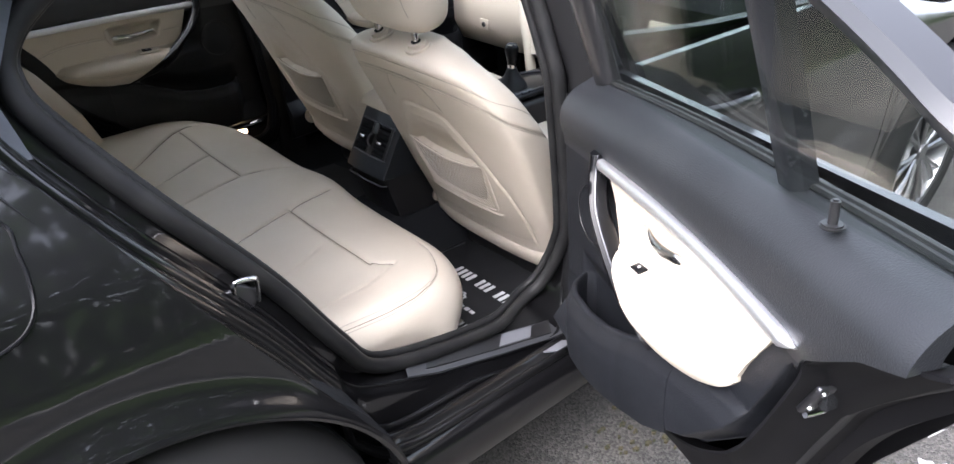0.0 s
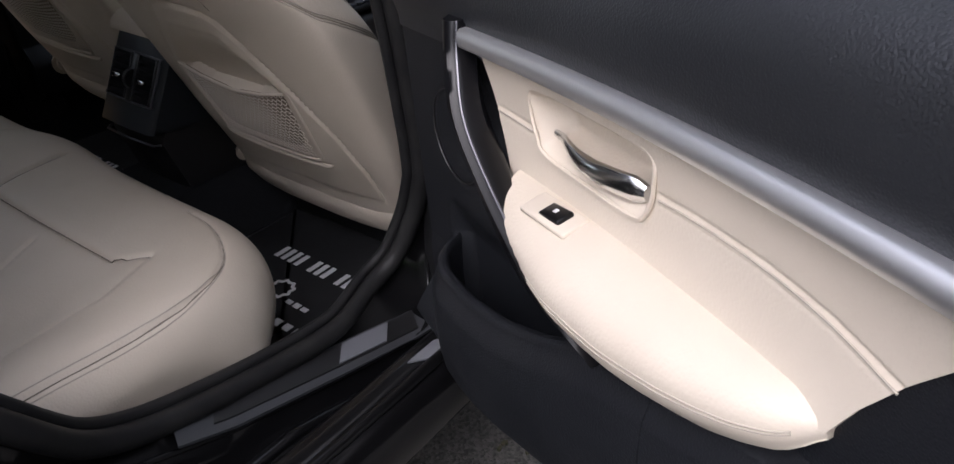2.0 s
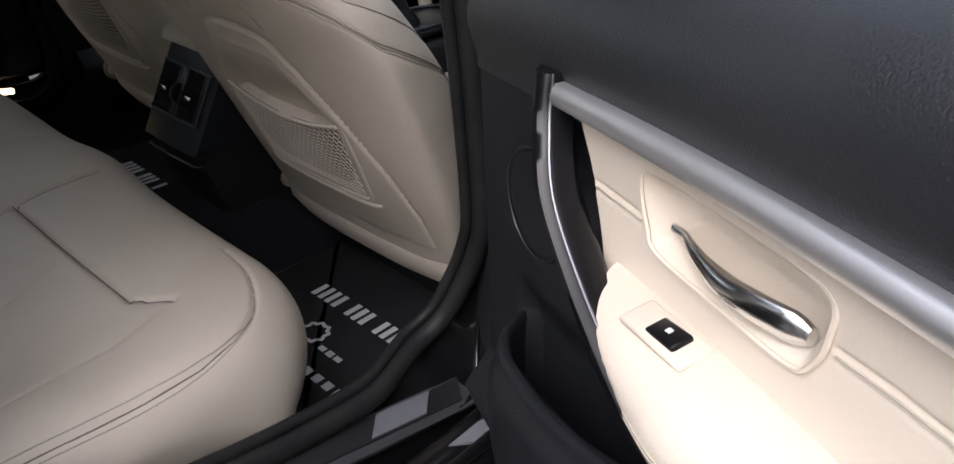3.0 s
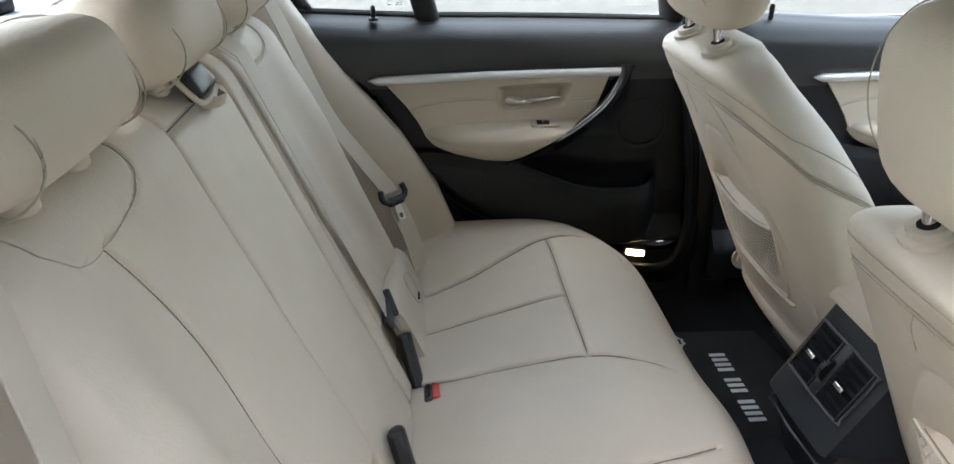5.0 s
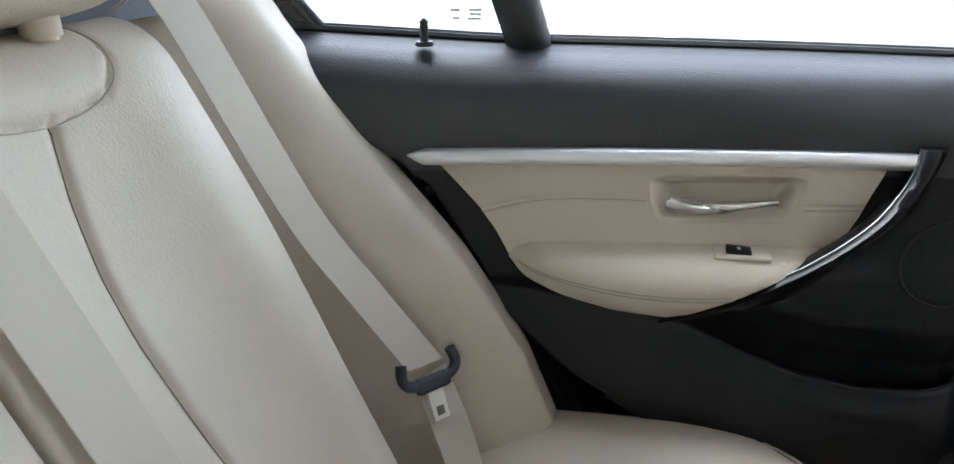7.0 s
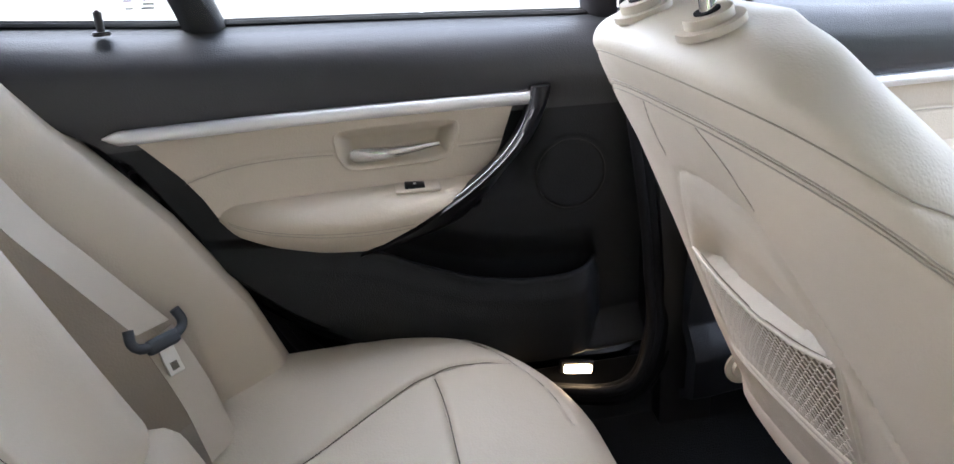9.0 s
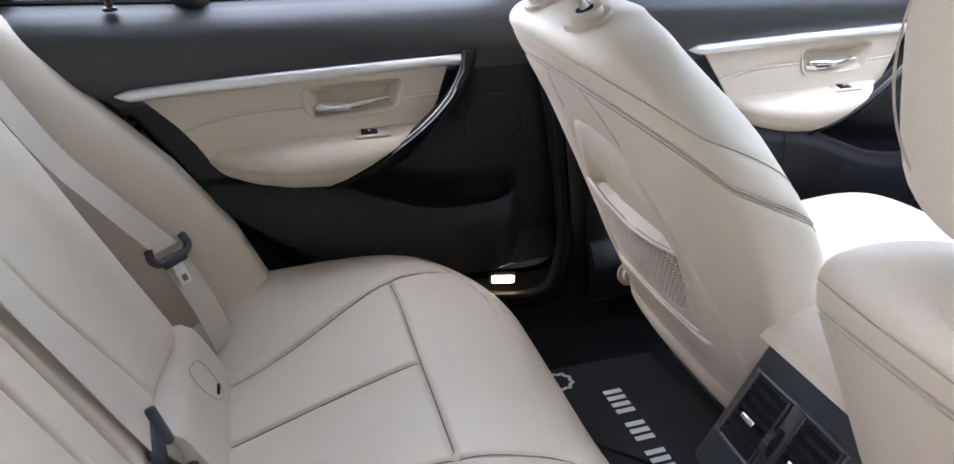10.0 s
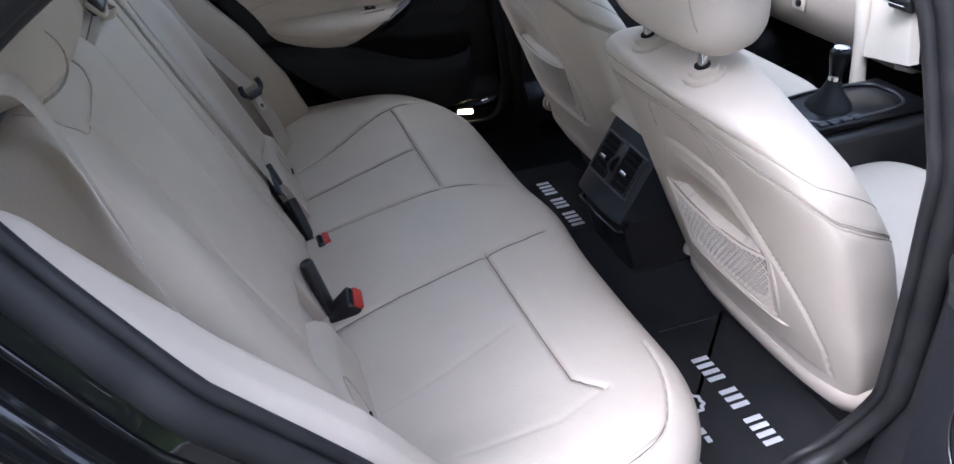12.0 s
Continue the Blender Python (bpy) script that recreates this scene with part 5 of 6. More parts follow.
    for x, z in fl:
        n = (c - (x, z)) / np.linalg.norm(c - (x, z))
        wide = 0.042 if z < 1.30 else 0.034
        q = lambda k, d: P3(x + n[0] * k, lean(z + n[1] * k) + d, z + n[1] * k)
        rows.append([q(-0.012, -0.02), q(-0.010, 0.012), q(0.004, 0.022), q(wide * 0.6, 0.018), q(wide, 0.004), q(wide, -0.012), q(0.01, -0.025)])
    part("window_frame", loft(rows), "frame", ob, "satin black window frame")
    rows = []
    for x, z in ((0.122, 0.955), (0.118, 0.985), (0.085, 1.12), (0.050, 1.28)):
        rows.append([P3(x + a, lean(z) + d, z) for a, d in ((-0.026, -0.012), (-0.024, 0.006), (-0.010, 0.016), (0.014, 0.016), (0.026, 0.004), (0.026, -0.012))])
    part("divider", loft(rows), "soft", ob, "black window divider bar")
    gl = part("window_glass", prism([(x, z) for x, z in fl] + [(0.2, 0.955)], 0.0, 0.004, lambda x, z, d: P3(x, lean(z) - 0.002 - d, z)), "glass", ob, "clear side window glass", smooth=False)
    gl.visible_shadow = False
    for d, z0 in ((0.006, 0.984), (-0.006, 0.986)):
        part("belt_seal", tube([P3(x, -0.060 - (0.006 if d < 0 else -0.002), z0 - 0.981 + float(sill_top(x))) for x in np.linspace(-0.17, 0.66, 20)], 0.0045, 6), "rubber", ob)
    ob.matrix_basis = m
    return ob


left_door = rear_door(1, "closed rear door with black and beige trim", pose(0.688, 0.817, 0))
OPEN = Matrix.Translation((0.717, -0.820, 0.88)) @ Matrix.Rotation(radians(65.7), 4, "Z") @ Matrix.Rotation(radians(4.5), 4, "Y") @ Matrix.Rotation(radians(-1.6), 4, "X") @ Matrix.Translation((0, 0, -0.9))
rear_door(-1, "wide open rear door with black and beige trim", OPEN)


for k, (x, z, w) in enumerate(((0.036, 1.045, 0.010), (0.058, 1.045, 0.014), (0.058, 1.040, 0.012), (0.056, 1.035, 0.014), (0.036, 1.036, 0.008))):
    mark = part("glass_mark", box(w, 0.001, 0.0022, 0, (x - 0.688, 0.71 + 0.066 - (z - 0.98) * 0.42 - float(door_bow(x)) - 0.817 - 0.003, z)), "etch", left_door)


def front_door(s, label):
    ob = thing("front_door", label, "car door", "front doors")
    dx, dz = 0.963, -0.019
    P3 = lambda x, d, z: (x + dx, s * (0.715 - d - 0.6 * door_bow(x)), z + dz)
    low = lambda x: 0.40 + 0 * x
    door_trim(ob, P3, s, low, -0.20, 0.80)
    part("lock_knob", rod(0.0055, 0.034, P3(-0.12, -0.032, 1.030), "z", 0.002, 12), "plastic", ob)
    xs, V = np.linspace(0.745, 1.775, 50), np.linspace(0, 1, 30)
    skin = np.array([[(x, s * float(skin_y(x, z)), z) for z in 0.325 + 0.655 * V] for x in xs])
    part("outer_skin", slab(skin, (0, -s * 0.016, 0)), "paint", ob, "glossy black painted outer skin")
    lean = lambda z: -0.061 + (z - 0.98) * 0.42
    fl = smooth_line([(0.725, 0.97), (0.70, 1.12), (0.665, 1.28), (0.69, 1.345), (0.9, 1.35), (1.15, 1.315), (1.40, 1.21), (1.62, 1.09), (1.78, 0.985)], 8)
    part("window_frame", tube([(x, s * (0.715 - lean(z)), z) for x, z in fl], 0.022, 8), "black", ob, "black window frame")
    gl = part("window_glass", prism([tuple(p) for p in fl], 0.0, 0.004, lambda x, z, d: (x, s * (0.715 - lean(z) + 0.004 + d), z)), "glass", ob, smooth=False)
    gl.visible_shadow = False
    hl = [(0.87, 0.865), (0.93, 0.872), (1.02, 0.868), (1.06, 0.862)]
    part("outer_handle", tube([(x, s * (float(skin_y(x, z)) + e), z) for (x, z), e in zip(hl, (0.004, 0.035, 0.035, 0.006))], 0.011, 8, flat=1.2), "paint", ob)
    return ob


front_door(1, "closed front door with black and beige trim")
front_door(-1, "closed front door with glossy black skin")
mirror = thing("door_mirror", "black door mirror housing on the front door", "mirror", "door mirrors")
part("housing", pad(0.16, 0.10, 0.12, (1.62, -0.96, 1.03), 0, 3.5), "paint", mirror)
part("foot", box(0.06, 0.10, 0.03, 0.01, (1.62, -0.86, 0.985)), "plastic", mirror)
copy_thing(mirror, Matrix.Translation((0, 1.92, 0)))

# ---- console between the front seats ----
console = thing("centre_console", "black centre console with rear air vents", "console")
FACE_TURN = Euler((0, radians(29), 0)).to_matrix()


def face(v, off=0.0):
    """Rear face of the console, from its lower edge (v = 0) to its top (v = 1)."""
    return 0.655 + 0.077 * v - off * 0.875, 0.540 + 0.136 * v + off * 0.485


def console_row(w, r, x, z):
    return [(x + 0.10, -w - 0.002, z), (x + 0.03, -w - 0.001, z), (x + 0.006, -w + 0.002, z), (x, -w + r, z), (x - 0.002, 0, z), (x, w - r, z), (x + 0.006, w - 0.002, z), (x + 0.03, w + 0.001, z), (x + 0.10, w + 0.002, z)]


rows = [console_row(0.092, 0.012, *face(v)) for v in np.linspace(-0.12, 1.0, 14)]
part("rear_face", slab(np.array(rows), (0.03, 0, -0.004)), "console", console)
rows = [console_row(w, 0.016, x, z) for x, z, w in ((0.690, 0.545, 0.086), (0.672, 0.522, 0.088), (0.660, 0.500, 0.089), (0.668, 0.47, 0.089), (0.690, 0.40, 0.090), (0.705, 0.27, 0.092))]
part("lower_face", slab(np.array(rows), (0.03, 0, 0)), "plastic", console)
part("storage_box", box(0.21, 0.18, 0.40, 0.02, (0.845, 0, 0.47)), "plastic", console)
part("tunnel_trim", box(0.62, 0.18, 0.315, 0.015, (1.19, 0.008, 0.4375)), "plastic", console)
rows = []
for x in np.r_[0.722, 0.725, 0.733, np.linspace(0.75, 0.94, 10)]:
    h = math.sqrt(max(0.0, 1 - (max(0.0, 0.748 - x) / 0.0262) ** 2))
    rows.append([(x, y * 0.099, 0.681 + q * (0.012 + 0.018 * h) + 0.10 * (x - 0.722) * (q > 0)) for y, q in ((-1, -0.2), (-1, 0.5), (-0.95, 0.85), (-0.8, 1.0), (0, 1.05), (0.8, 1.0), (0.95, 0.85), (1, 0.5), (1, -0.2))])
part("lid", loft(rows), "leather", console, "beige leather armrest lid")
# vent frame with two vents
ring = smooth_line([(-0.073, 0.27), (-0.0745, 0.52), (-0.0725, 0.74), (-0.066, 0.775), (0.066, 0.775), (0.0725, 0.74), (0.0745, 0.52), (0.073, 0.27), (0.066, 0.20), (-0.066, 0.20)], 5, True)
part("vent_backing", prism([tuple(p) for p in ring], 0.0005, 0.0025, lambda y, v, d: (face(v, d)[0], y, face(v, d)[1])), "carpet", console, smooth=False)
part("vent_frame", tube([(face(v, 0.003)[0], y, face(v, 0.003)[1]) for y, v in ring], 0.0022, 8, True), "satin", console, "satin grey vent surround")
for c in (-0.041, 0.041):
    for v in np.linspace(0.27, 0.71, 6):
        x, z = face(v, 0.004)
        part("vent_slat", box(0.011, 0.054, 0.0026, 0.0009, (x, c, z), Euler((0, radians(-14), 0)).to_matrix()), "edge", console)
    for side in (-1, 1):
        x, z = face(0.49, 0.0035)
        part("vent_cheek", box(0.008, 0.0035, 0.088, 0.001, (x, c + side * 0.0285, z), FACE_TURN), "plastic", console)
    x, z = face(0.46, 0.011)
    part("vent_tab", box(0.009, 0.022, 0.008, 0.002, (x, c, z), FACE_TURN), "chrome", console, "chrome vent tab")
x, z = face(0.49, 0.003)
part("vent_divider", box(0.008, 0.019, 0.092, 0.003, (x, 0, z), FACE_TURN), "plastic", console)
x, z = face(0.47, 0.002)
part("thumb_wheel", rod(0.019, 0.009, (x, 0.0, z), "y", 0.001), "plastic", console)
for k in range(9):
    a = math.pi * (0.60 + 0.62 * k / 8)
    part("wheel_ridge", box(0.0022, 0.009, 0.0022, 0, (x + 0.0195 * math.cos(a), 0, z + 0.0195 * math.sin(a))), "satin", console)
part("ledge", tube([(0.662, -0.086, 0.500), (0.650, -0.078, 0.500), (0.646, 0, 0.500), (0.650, 0.078, 0.500), (0.662, 0.086, 0.500)], 0.0026, 8), "satin", console, "satin edge of the lower tray")
part("socket_cap", rod(0.013, 0.012, (0.662, 0.004, 0.523), Euler((0, radians(-61), 0)), 0.003, 20), "plastic", console)
# gear lever
part("gear_surround", box(0.34, 0.17, 0.02, 0.01, (1.28, 0.02, 0.61)), "gloss", console)
part("gear_frame", tube(smooth_line([(1.15, -0.04, 0.622), (1.38, -0.04, 0.622), (1.38, 0.08, 0.622), (1.15, 0.08, 0.622)], 6, True), 0.0035, 6, True), "satin", console)
part("gear_gaiter", loft([np.c_[1.23 + r * np.cos(np.linspace(0, 2 * math.pi, 20, endpoint=False)), 0.02 + r * np.sin(np.linspace(0, 2 * math.pi, 20, endpoint=False)), np.full(20, z - 0.035)] for r, z in ((0.052, 0.652), (0.045, 0.668), (0.026, 0.69), (0.015, 0.715))]), "black", console)
part("gear_collar", rod(0.014, 0.012, (1.23, 0.02, 0.687), "z", 0.002), "chrome", console)
part("gear_knob", loft([np.c_[1.23 + r * np.cos(np.linspace(0, 2 * math.pi, 20, endpoint=False)), 0.02 + r * np.sin(np.linspace(0, 2 * math.pi, 20, endpoint=False)), np.full(20, z - 0.035)] for r, z in ((0.013, 0.728), (0.016, 0.745), (0.021, 0.765), (0.022, 0.778), (0.018, 0.786), (0.008, 0.789))]), "gloss", console, "gloss black gear knob")
part("gear_cap", rod(0.016, 0.003, (1.23, 0.02, 0.7545), "z", 0.001), "chrome", console)
for k in range(4):
    part("button", box(0.022, 0.016, 0.007, 0.002, (1.15 + 0.03 * k, -0.053, 0.622)), "slate", console)

# ---- dashboard ----
dash = thing("dashboard", "black and beige dashboard", "dashboard")
P = np.array([[(x, y, z) for y in np.linspace(-0.72, 0.72, 20)] for x, z in ((1.95, 0.95), (1.70, 0.955), (1.60, 0.93), (1.57, 0.86), (1.60, 0.80))])
part("top_pad", slab(P, (0.03, 0, -0.03)), "black", dash)
P = np.array([[(x, y, z) for y in np.linspace(0.20, 0.72, 16)] for x, z in ((1.59, 0.80), (1.565, 0.74), (1.57, 0.66), (1.61, 0.575), (1.68, 0.55))])
part("glove_box", slab(P, (0.03, 0, 0)), "shell", dash, "beige glove box")
part("glove_box_lock", rod(0.010, 0.008, (1.562, 0.53, 0.665), "x", 0.002), "plastic", dash)
part("glove_box_plate", box(0.006, 0.05, 0.04, 0.003, (1.566, 0.53, 0.665)), "shell", dash)
P = np.array([[(x, y, z) for y in np.linspace(-0.72, -0.22, 16)] for x, z in ((1.59, 0.80), (1.57, 0.70), (1.62, 0.56))])
part("knee_panel", slab(P, (0.03, 0, 0)), "shell", dash)
part("dash_centre", box(0.10, 0.36, 0.34, 0.02, (1.63, 0.0, 0.77), Euler((0, radians(-18), 0)).to_matrix()), "plastic", dash)
L = smooth_line([(1.560, 0.318, 0.800), (1.530, 0.272, 0.730), (1.508, 0.232, 0.665), (1.488, 0.198, 0.590), (1.475, 0.175, 0.520)], 6)
part("knee_bolster", tube(L, 0.019, 12), "shell", dash, "beige knee bolster beside the console")
P = np.array([[(1.572 - 0.10 * v + 0.010 * math.cos(3 * u), 0.32 - 0.13 * v - 0.15 * u, 0.80 - 0.165 * v + 0.03 * u * v) for u in np.linspace(0, 1, 10)] for v in np.linspace(0, 1, 10)])
part("stack_side", slab(P, (0.03, 0, 0)), "shell", dash, "beige panel beside the console")
part("air_vent", box(0.03, 0.075, 0.085, 0.006, (1.512, 0.148, 0.800), Euler((0, radians(-20), 0)).to_matrix()), "plastic", dash)
for k in range(4):
    part("vent_slat", box(0.012, 0.060, 0.003, 0.001, (1.494 + 0.0065 * k, 0.148, 0.776 + 0.018 * k)), "chrome", dash)
part("stack_screen", box(0.01, 0.20, 0.05, 0.004, (1.568, 0, 0.84)), "gloss", dash)
P = np.array([[(x, y, z) for y in np.linspace(-0.74, 0.74, 6)] for x, z in ((1.96, 0.96), (2.0, 0.6), (1.9, 0.25))])
part("bulkhead", slab(P, (0.03, 0, 0)), "carpet", dash)
P = np.array([[(x, y, z) for y in np.linspace(-0.70, 0.70, 6)] for x, z in ((-0.32, 1.05), (-0.22, 0.75), (-0.12, 0.48), (-0.05, 0.25))])
rearwall = part("rear_bulkhead", slab(P, (-0.05, 0, 0)), "carpet")
tagged(rearwall, "dark bulkhead behind the rear seat", "bulkhead", kind="structure")

# ---- seat belts ----
def belt(s, label, sink=0.0):
    ob = thing("seat_belt", label, "seat belt", "rear seat belts")
    top, mid, low = np.array((-0.20, s * 0.462, 1.115)), np.array((0.026 - sink, s * (0.545 - 0.4 * sink), 0.690 - sink)), np.array((0.083, s * 0.520, 0.524))
    end = np.array((0.60, 0.78 * s, -0.06))
    L = smooth_line([top + (-0.05, 0, -0.02), top + (0.012, 0, 0.0), (-0.158, s * 0.476, 1.075), (-0.088 - 0.4 * sink, s * 0.524, 0.87), (-0.030 - 0.8 * sink, s * 0.538, 0.772), mid], 10)
    k = np.linspace(0, 1, len(L))[:, None] ** 1.2
    across = (1 - k) * np.array((0.05, 1.0, 0.05)) + k * end * s
    part("webbing", strap(L, 0.047, across), "webbing", ob)
    L2 = smooth_line([mid + (0.004, 0, -0.01), (0.062 - 0.6 * sink, s * 0.532, 0.60), low], 8)
    part("lower_webbing", strap(L2, 0.047, np.array((0.55, 0.8 * s, 0.1))), "webbing", ob)
    a = Vector(end).normalized()
    b = Vector((-0.38, 0.20 * s, 0.90))
    b = (b - a * b.dot(a)).normalized()
    t = Matrix((a.cross(b), a, b)).transposed().to_4x4()
    t.translation = Vector(mid + (0.006, -0.004 * s, -0.004))
    loop = smooth_line([(0, -0.033, 0.016), (0, -0.036, 0.0), (0, -0.026, -0.010), (0, 0.0, -0.012), (0, 0.026, -0.010), (0, 0.036, 0.0), (0, 0.033, 0.016)], 6)
    me = tube(loop, 0.0062, 8, flat=1.0, up=(1, 0, 0))
    me.transform(t)
    tongue = part("tongue", me, "slate", ob, "dark grey belt tongue")
    bm = box(0.012, 0.046, 0.018, 0.005, (0, 0, -0.013))
    bmesh.ops.transform(bm, matrix=t, verts=bm.verts)
    part("tongue_body", bm, "slate", tongue)
    bm = box(0.0030, 0.021, 0.036, 0.001, (0, 0, -0.036))
    bmesh.ops.transform(bm, matrix=t, verts=bm.verts)
    part("tongue_plate", bm, "white", tongue, "off-white metal tongue plate")
    bm = box(0.0038, 0.010, 0.010, 0.0005, (0, 0, -0.044))
    bmesh.ops.transform(bm, matrix=t, verts=bm.verts)
    part("tongue_slot", bm, "seam", tongue)
    return ob


belt(1, "beige seat belt hanging over the rear backrest")
belt(-1, "beige seat belt hanging over the rear backrest", 0.03)

cb = thing("seat_belt", "beige centre seat belt lying on the rear backrest", "seat belt", "rear seat belts")
zs = np.linspace(1.085, 0.62, 30)
L = np.array([(back_x(z) + 0.012 - 0.05 * max(0, (z - 1.06) / 0.03), lerp(z, [(0.62, 0.208), (0.80, 0.203), (1.0, 0.199), (1.085, 0.192)]), z) for z in zs])
part("webbing", strap(L, 0.047, (0.05, 1, 0.1)), "webbing", cb)
tg = part("tongue", box(0.014, 0.050, 0.030, 0.006, (0.026, 0.205, 0.612), Euler((radians(25), radians(-20), 0)).to_matrix()), "slate", cb, "dark grey belt tongue")
part("tongue_bar", box(0.016, 0.012, 0.050, 0.004, (0.030, 0.222, 0.622), Euler((radians(-15), radians(-20), 0)).to_matrix()), "slate", tg)
part("tongue_plate", box(0.004, 0.020, 0.030, 0.001, (0.040, 0.212, 0.588), Euler((radians(20), radians(-20), 0)).to_matrix()), "steel", tg)


def buckle(at, turn, label):
    ob = thing("belt_buckle", label, "belt buckle", "belt buckles")
    m = Matrix.Translation(at) @ Euler([radians(a) for a in turn]).to_matrix().to_4x4()
    bm = box(0.032, 0.050, 0.064, 0.006, (0, 0, -0.032))
    bmesh.ops.transform(bm, matrix=m, verts=bm.verts)
    b = part("housing", bm, "plastic", ob)
    bm = box(0.019, 0.043, 0.008, 0.002, (0.005, 0, 0.001))
    bmesh.ops.transform(bm, matrix=m, verts=bm.verts)
    part("release_button", bm, "red", b, "red release button")
    bm = box(0.005, 0.032, 0.003, 0.001, (-0.010, 0, 0.0))
    bmesh.ops.transform(bm, matrix=m, verts=bm.verts)
    part("slot", bm, "carpet", b)
    return ob


def stalk(a, b, label):
    ob = thing("belt_stalk", label, "belt buckle", "belt stalks")
    a, b = np.array(a, float), np.array(b, float)
    L = [a, a * 0.97 + b * 0.03, a * 0.5 + b * 0.5, b]
    part("sleeve", tube(L, [0.018, 0.023, 0.023, 0.020], 10, flat=0.55, up=(1, 0, 0.3)), "plastic", ob)
    return ob


buckle((0.112, -0.116, 0.530), (10, 42, 0), "black buckle with a red button at the bench")
buckle((0.100, 0.128, 0.505), (-5, 14, 0), "black buckle with a red button at the bench")
stalk((0.044, -0.060, 0.590), (0.072, -0.098, 0.485), "black belt sleeve leaning on the backrest")
stalk((0.050, 0.212, 0.565), (0.075, 0.165, 0.480), "black belt sleeve leaning on the backrest")


# lower flaps under the side sections
def flap(s):
    ob = thing("anchor_flap", "beige child seat anchor flap under the backrest", "cover", "anchor flaps")
    P = []
    for z in np.linspace(0.49, 0.598, 12):
        P.append([(back_x(z) + 0.012 + 0.012 * (1 - ease(z, 0.585, 0.598)), y, z) for y in np.linspace(0.235 * s, 0.475 * s, 16)])
    part("panel", slab(np.array(P), (-0.03, 0, 0)), "leather", ob)
    ring = smooth_line([(0.36, 0.585), (0.375, 0.59), (0.41, 0.575), (0.418, 0.55), (0.415, 0.525), (0.40, 0.515), (0.375, 0.53), (0.36, 0.56)], 6, True)
    part("flap_gap", tube([(back_x(z) + 0.0245, s * y, z) for y, z in ring], 0.0008, 5, True), "thread", ob)
    part("flap_slot", box(0.004, 0.020, 0.006, 0.001, (back_x(0.53) + 0.026, s * 0.398, 0.53)), "carpet", ob)
    return ob


flap(1)
flap(-1)


# ---- mats ----
def floor_mat(s, label):
    ob = thing("floor_mat", label, "floor mat", "floor mats")
    poly = smooth_line([(0.44, 0.15), (0.86, 0.15), (0.88, 0.17), (0.90, 0.40), (0.88, 0.57), (0.84, 0.595), (0.46, 0.60), (0.44, 0.58)], 5, True)
    part("sheet", prism([tuple(p) for p in poly], 0.270, 0.278, lambda x, y, d: (x, s * y, d)), "mat", ob, smooth=False)
    part("fold_line", tube([(0.72, s * 0.165, 0.279), (0.86, s * 0.17, 0.279)], 0.0015, 5), "satin", ob)
    # a line of print, kept as bars, and a mark of plain shapes
    y0, y1 = (-0.258, -0.500) if s < 0 else (0.510, 0.268)
    slots = [0, 1, 2, 3, 5, 6, 7, 9, 10, 11, 12]
    for k in slots:
        y = y0 + (y1 - y0) * (k + 0.5) / 13
        part("print_bar", box(0.036, 0.0105, 0.001, 0, (0.752, y, 0.2786)), "print", ob)
    cy = -0.36 if s < 0 else 0.56
    gear = smooth_line([((0.021 + 0.005 * (i % 2)) * math.cos(i * math.pi / 9), (0.021 + 0.005 * (i % 2)) * math.sin(i * math.pi / 9)) for i in range(18)], 2, True)
    part("print_ring", tube([(0.668 + a, cy + b, 0.2785) for a, b in gear], 0.0035, 4, True, flat=0.2), "print", ob)
    for k, (w, l) in enumerate(((0.010, 0.018), (0.012, 0.020), (0.010, 0.018))):
        part("print_bar", box(w, 0.014, 0.001, 0, (0.650, cy - 0.045 - 0.020 * k, 0.2786)), "print", ob)
    for k in range(5):
        part("print_bar", box(0.016, 0.016, 0.001, 0, (0.600, cy - 0.045 - 0.026 * k, 0.2786)), "print", ob)
    return ob


floor_mat(-1, "black printed floor mat behind the driver seat")
floor_mat(1, "black printed floor mat behind the passenger seat")

# ---- courtesy lamp low in the left door frame ----
lamp = thing("courtesy_lamp", "small warm courtesy lamp low by the door", "lamp")
part("lens", box(0.044, 0.010, 0.013, 0.003, (0.590, 0.672, 0.462), Euler((0, radians(8), 0)).to_matrix()), "lamp", lamp, "glowing warm lamp lens")
part("housing", box(0.056, 0.012, 0.022, 0.004, (0.590, 0.681, 0.462), Euler((0, radians(8), 0)).to_matrix()), "plastic", lamp)

# ---- sill plate and striker on the right ----
plate = thing("sill_plate", "dark sill plate with a satin insert", "sill plate")


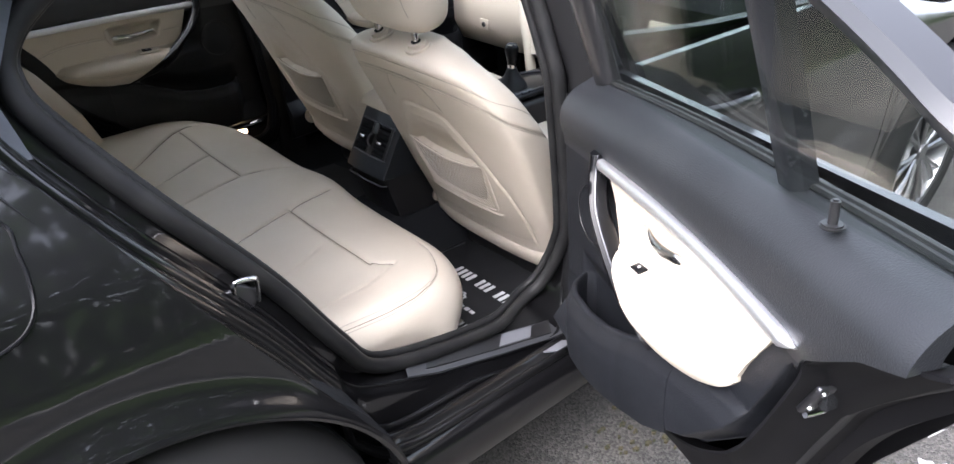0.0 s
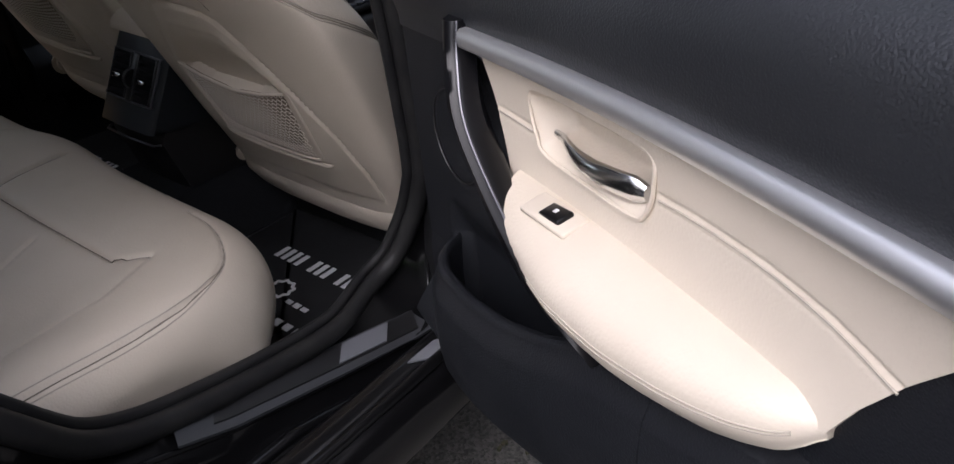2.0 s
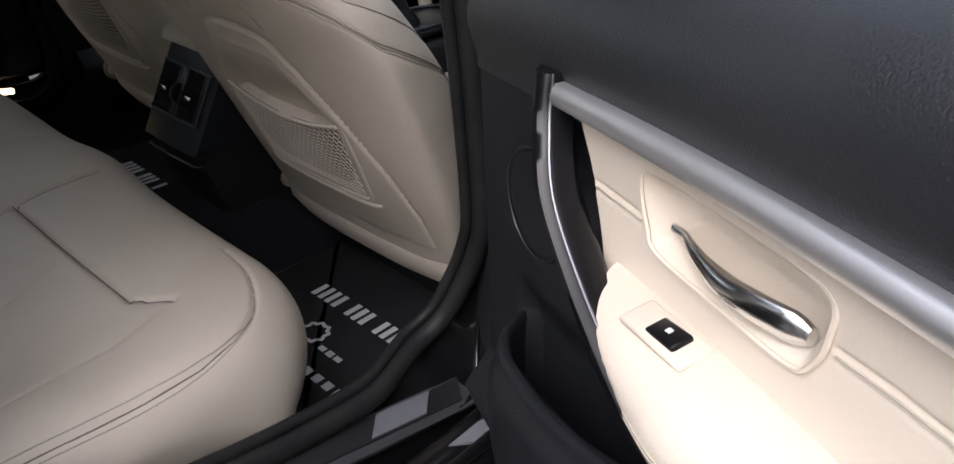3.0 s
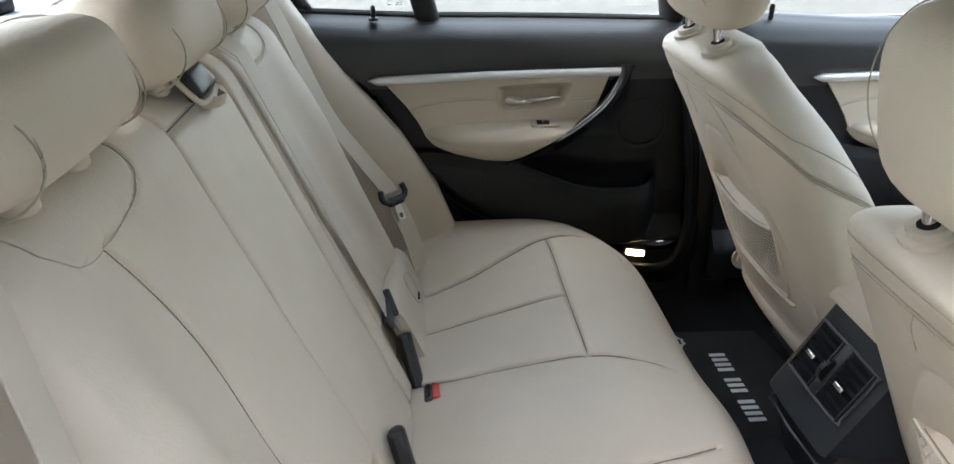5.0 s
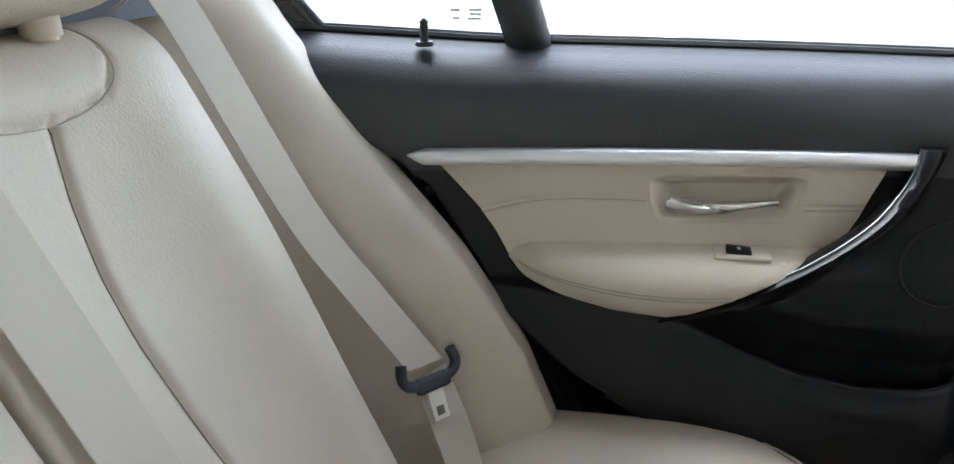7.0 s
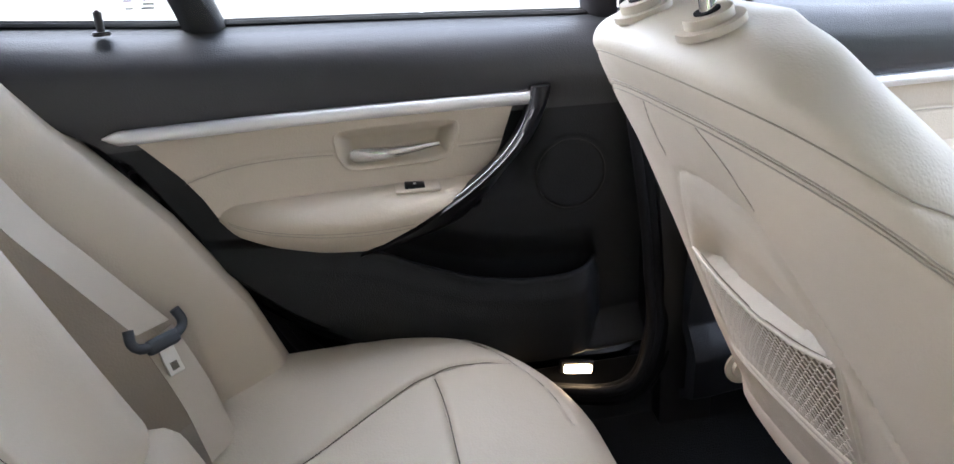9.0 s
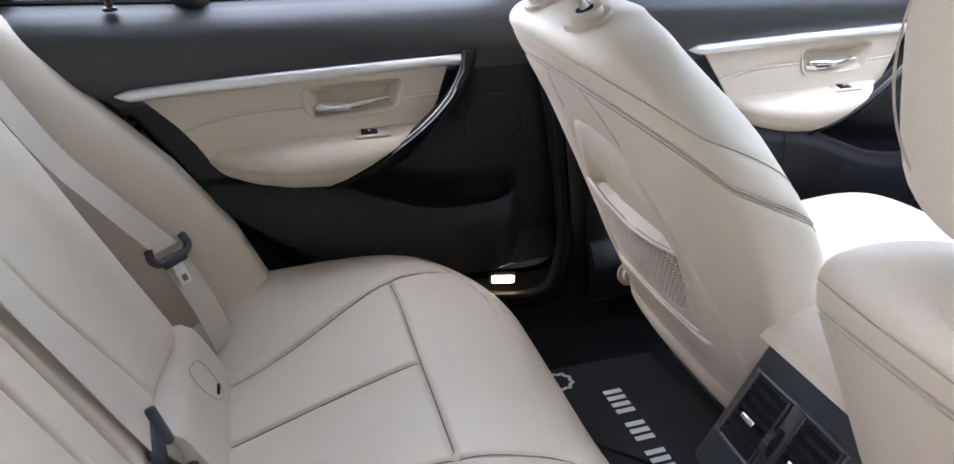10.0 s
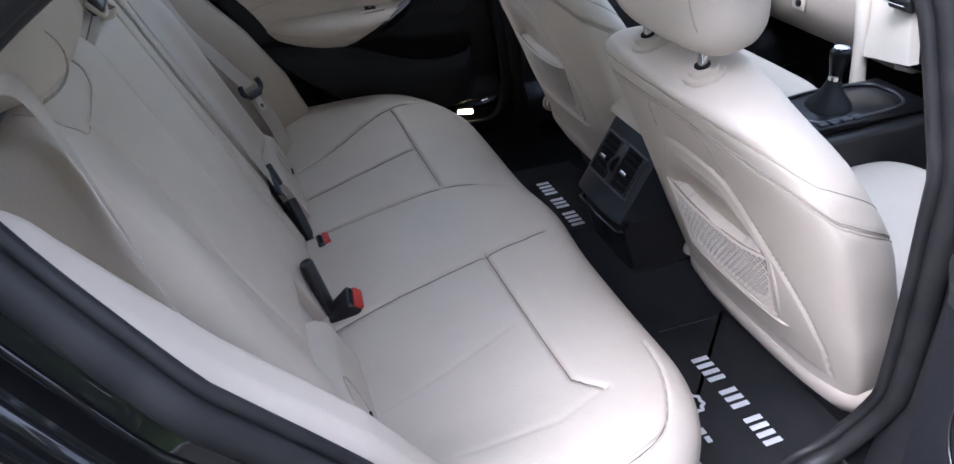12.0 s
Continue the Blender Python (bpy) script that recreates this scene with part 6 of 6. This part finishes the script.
def sill_strip(x0, x1, y0, y1, lift, mat, name, slant=0.0, label=""):
    rows = []
    for u in np.linspace(0, 1, 24):
        row = []
        for k in np.linspace(0, 1, 6):
            x = x0 + (x1 - x0) * u + slant * (0.5 - k)
            row.append((x, -(y0 + (y1 - y0) * k), float(sill_height(x)) + 0.008 - 0.012 * (y0 + (y1 - y0) * k - 0.690) / 0.034 + lift))
        rows.append(row)
    return part(name, slab(np.array(rows), (0, 0, -0.004)), mat, plate, label)


sill_strip(0.270, 0.690, 0.682, 0.727, 0.006, "plate", "plate", 0.02)
sill_strip(0.320, 0.665, 0.687, 0.716, 0.0085, "plastic", "panel", 0.02)
sill_strip(0.515, 0.605, 0.688, 0.714, 0.0105, "film", "insert", 0.03, "satin metal insert")
# Added pale patch: a reflection on the glossy ledge, built as a sheet.
film = part("sill_reflection", slab(np.array([[(x + 0.03 * k, -0.788 - 0.022 * k, 0.4085 - 0.001 * k) for k in (1, 0.5, 0)] for x in (0.555, 0.58, 0.61)]), (0, 0, -0.003)), "film")
tagged(film, "pale patch for a reflection on the sill ledge", "film")
screw = part("sill_plug", rod(0.006, 0.004, (0.655, -0.772, 0.402), "z", 0.001, 12), "plastic")
tagged(screw, "small black plug in the sill", "plug")
# black side walls under the door trims
for s in (1, -1):
    P = [[(x, s * y, z) for x in np.linspace(0.0, 0.80, 9)] for y, z in ((0.640, 0.26), (0.672, 0.30), (0.690, 0.36), (0.694, 0.42), (0.698, 0.455))] if s > 0 else [[(x, s * y, z) for x in np.linspace(0.0, 0.80, 9)] for y, z in ((0.620, 0.26), (0.640, 0.29), (0.655, 0.33), (0.662, 0.35))]
    ob = part("sill_trim", slab(np.array(P), (0, s * 0.004, -0.002)), "black")
    tagged(ob, "black inner sill trim along the footwell", "trim", kind="structure")
striker = thing("door_striker", "steel door striker on the black jamb", "striker")
part("loop", tube(smooth_line([(-0.024, -0.746, 0.788), (-0.027, -0.757, 0.826), (-0.020, -0.759, 0.832), (0.000, -0.759, 0.828), (0.006, -0.757, 0.820), (0.008, -0.746, 0.782)], 6), 0.0042, 8), "chrome", striker)
part("base", box(0.046, 0.010, 0.034, 0.004, (-0.012, -0.741, 0.795), Euler((0, radians(35), 0)).to_matrix()), "satin_dark", striker)
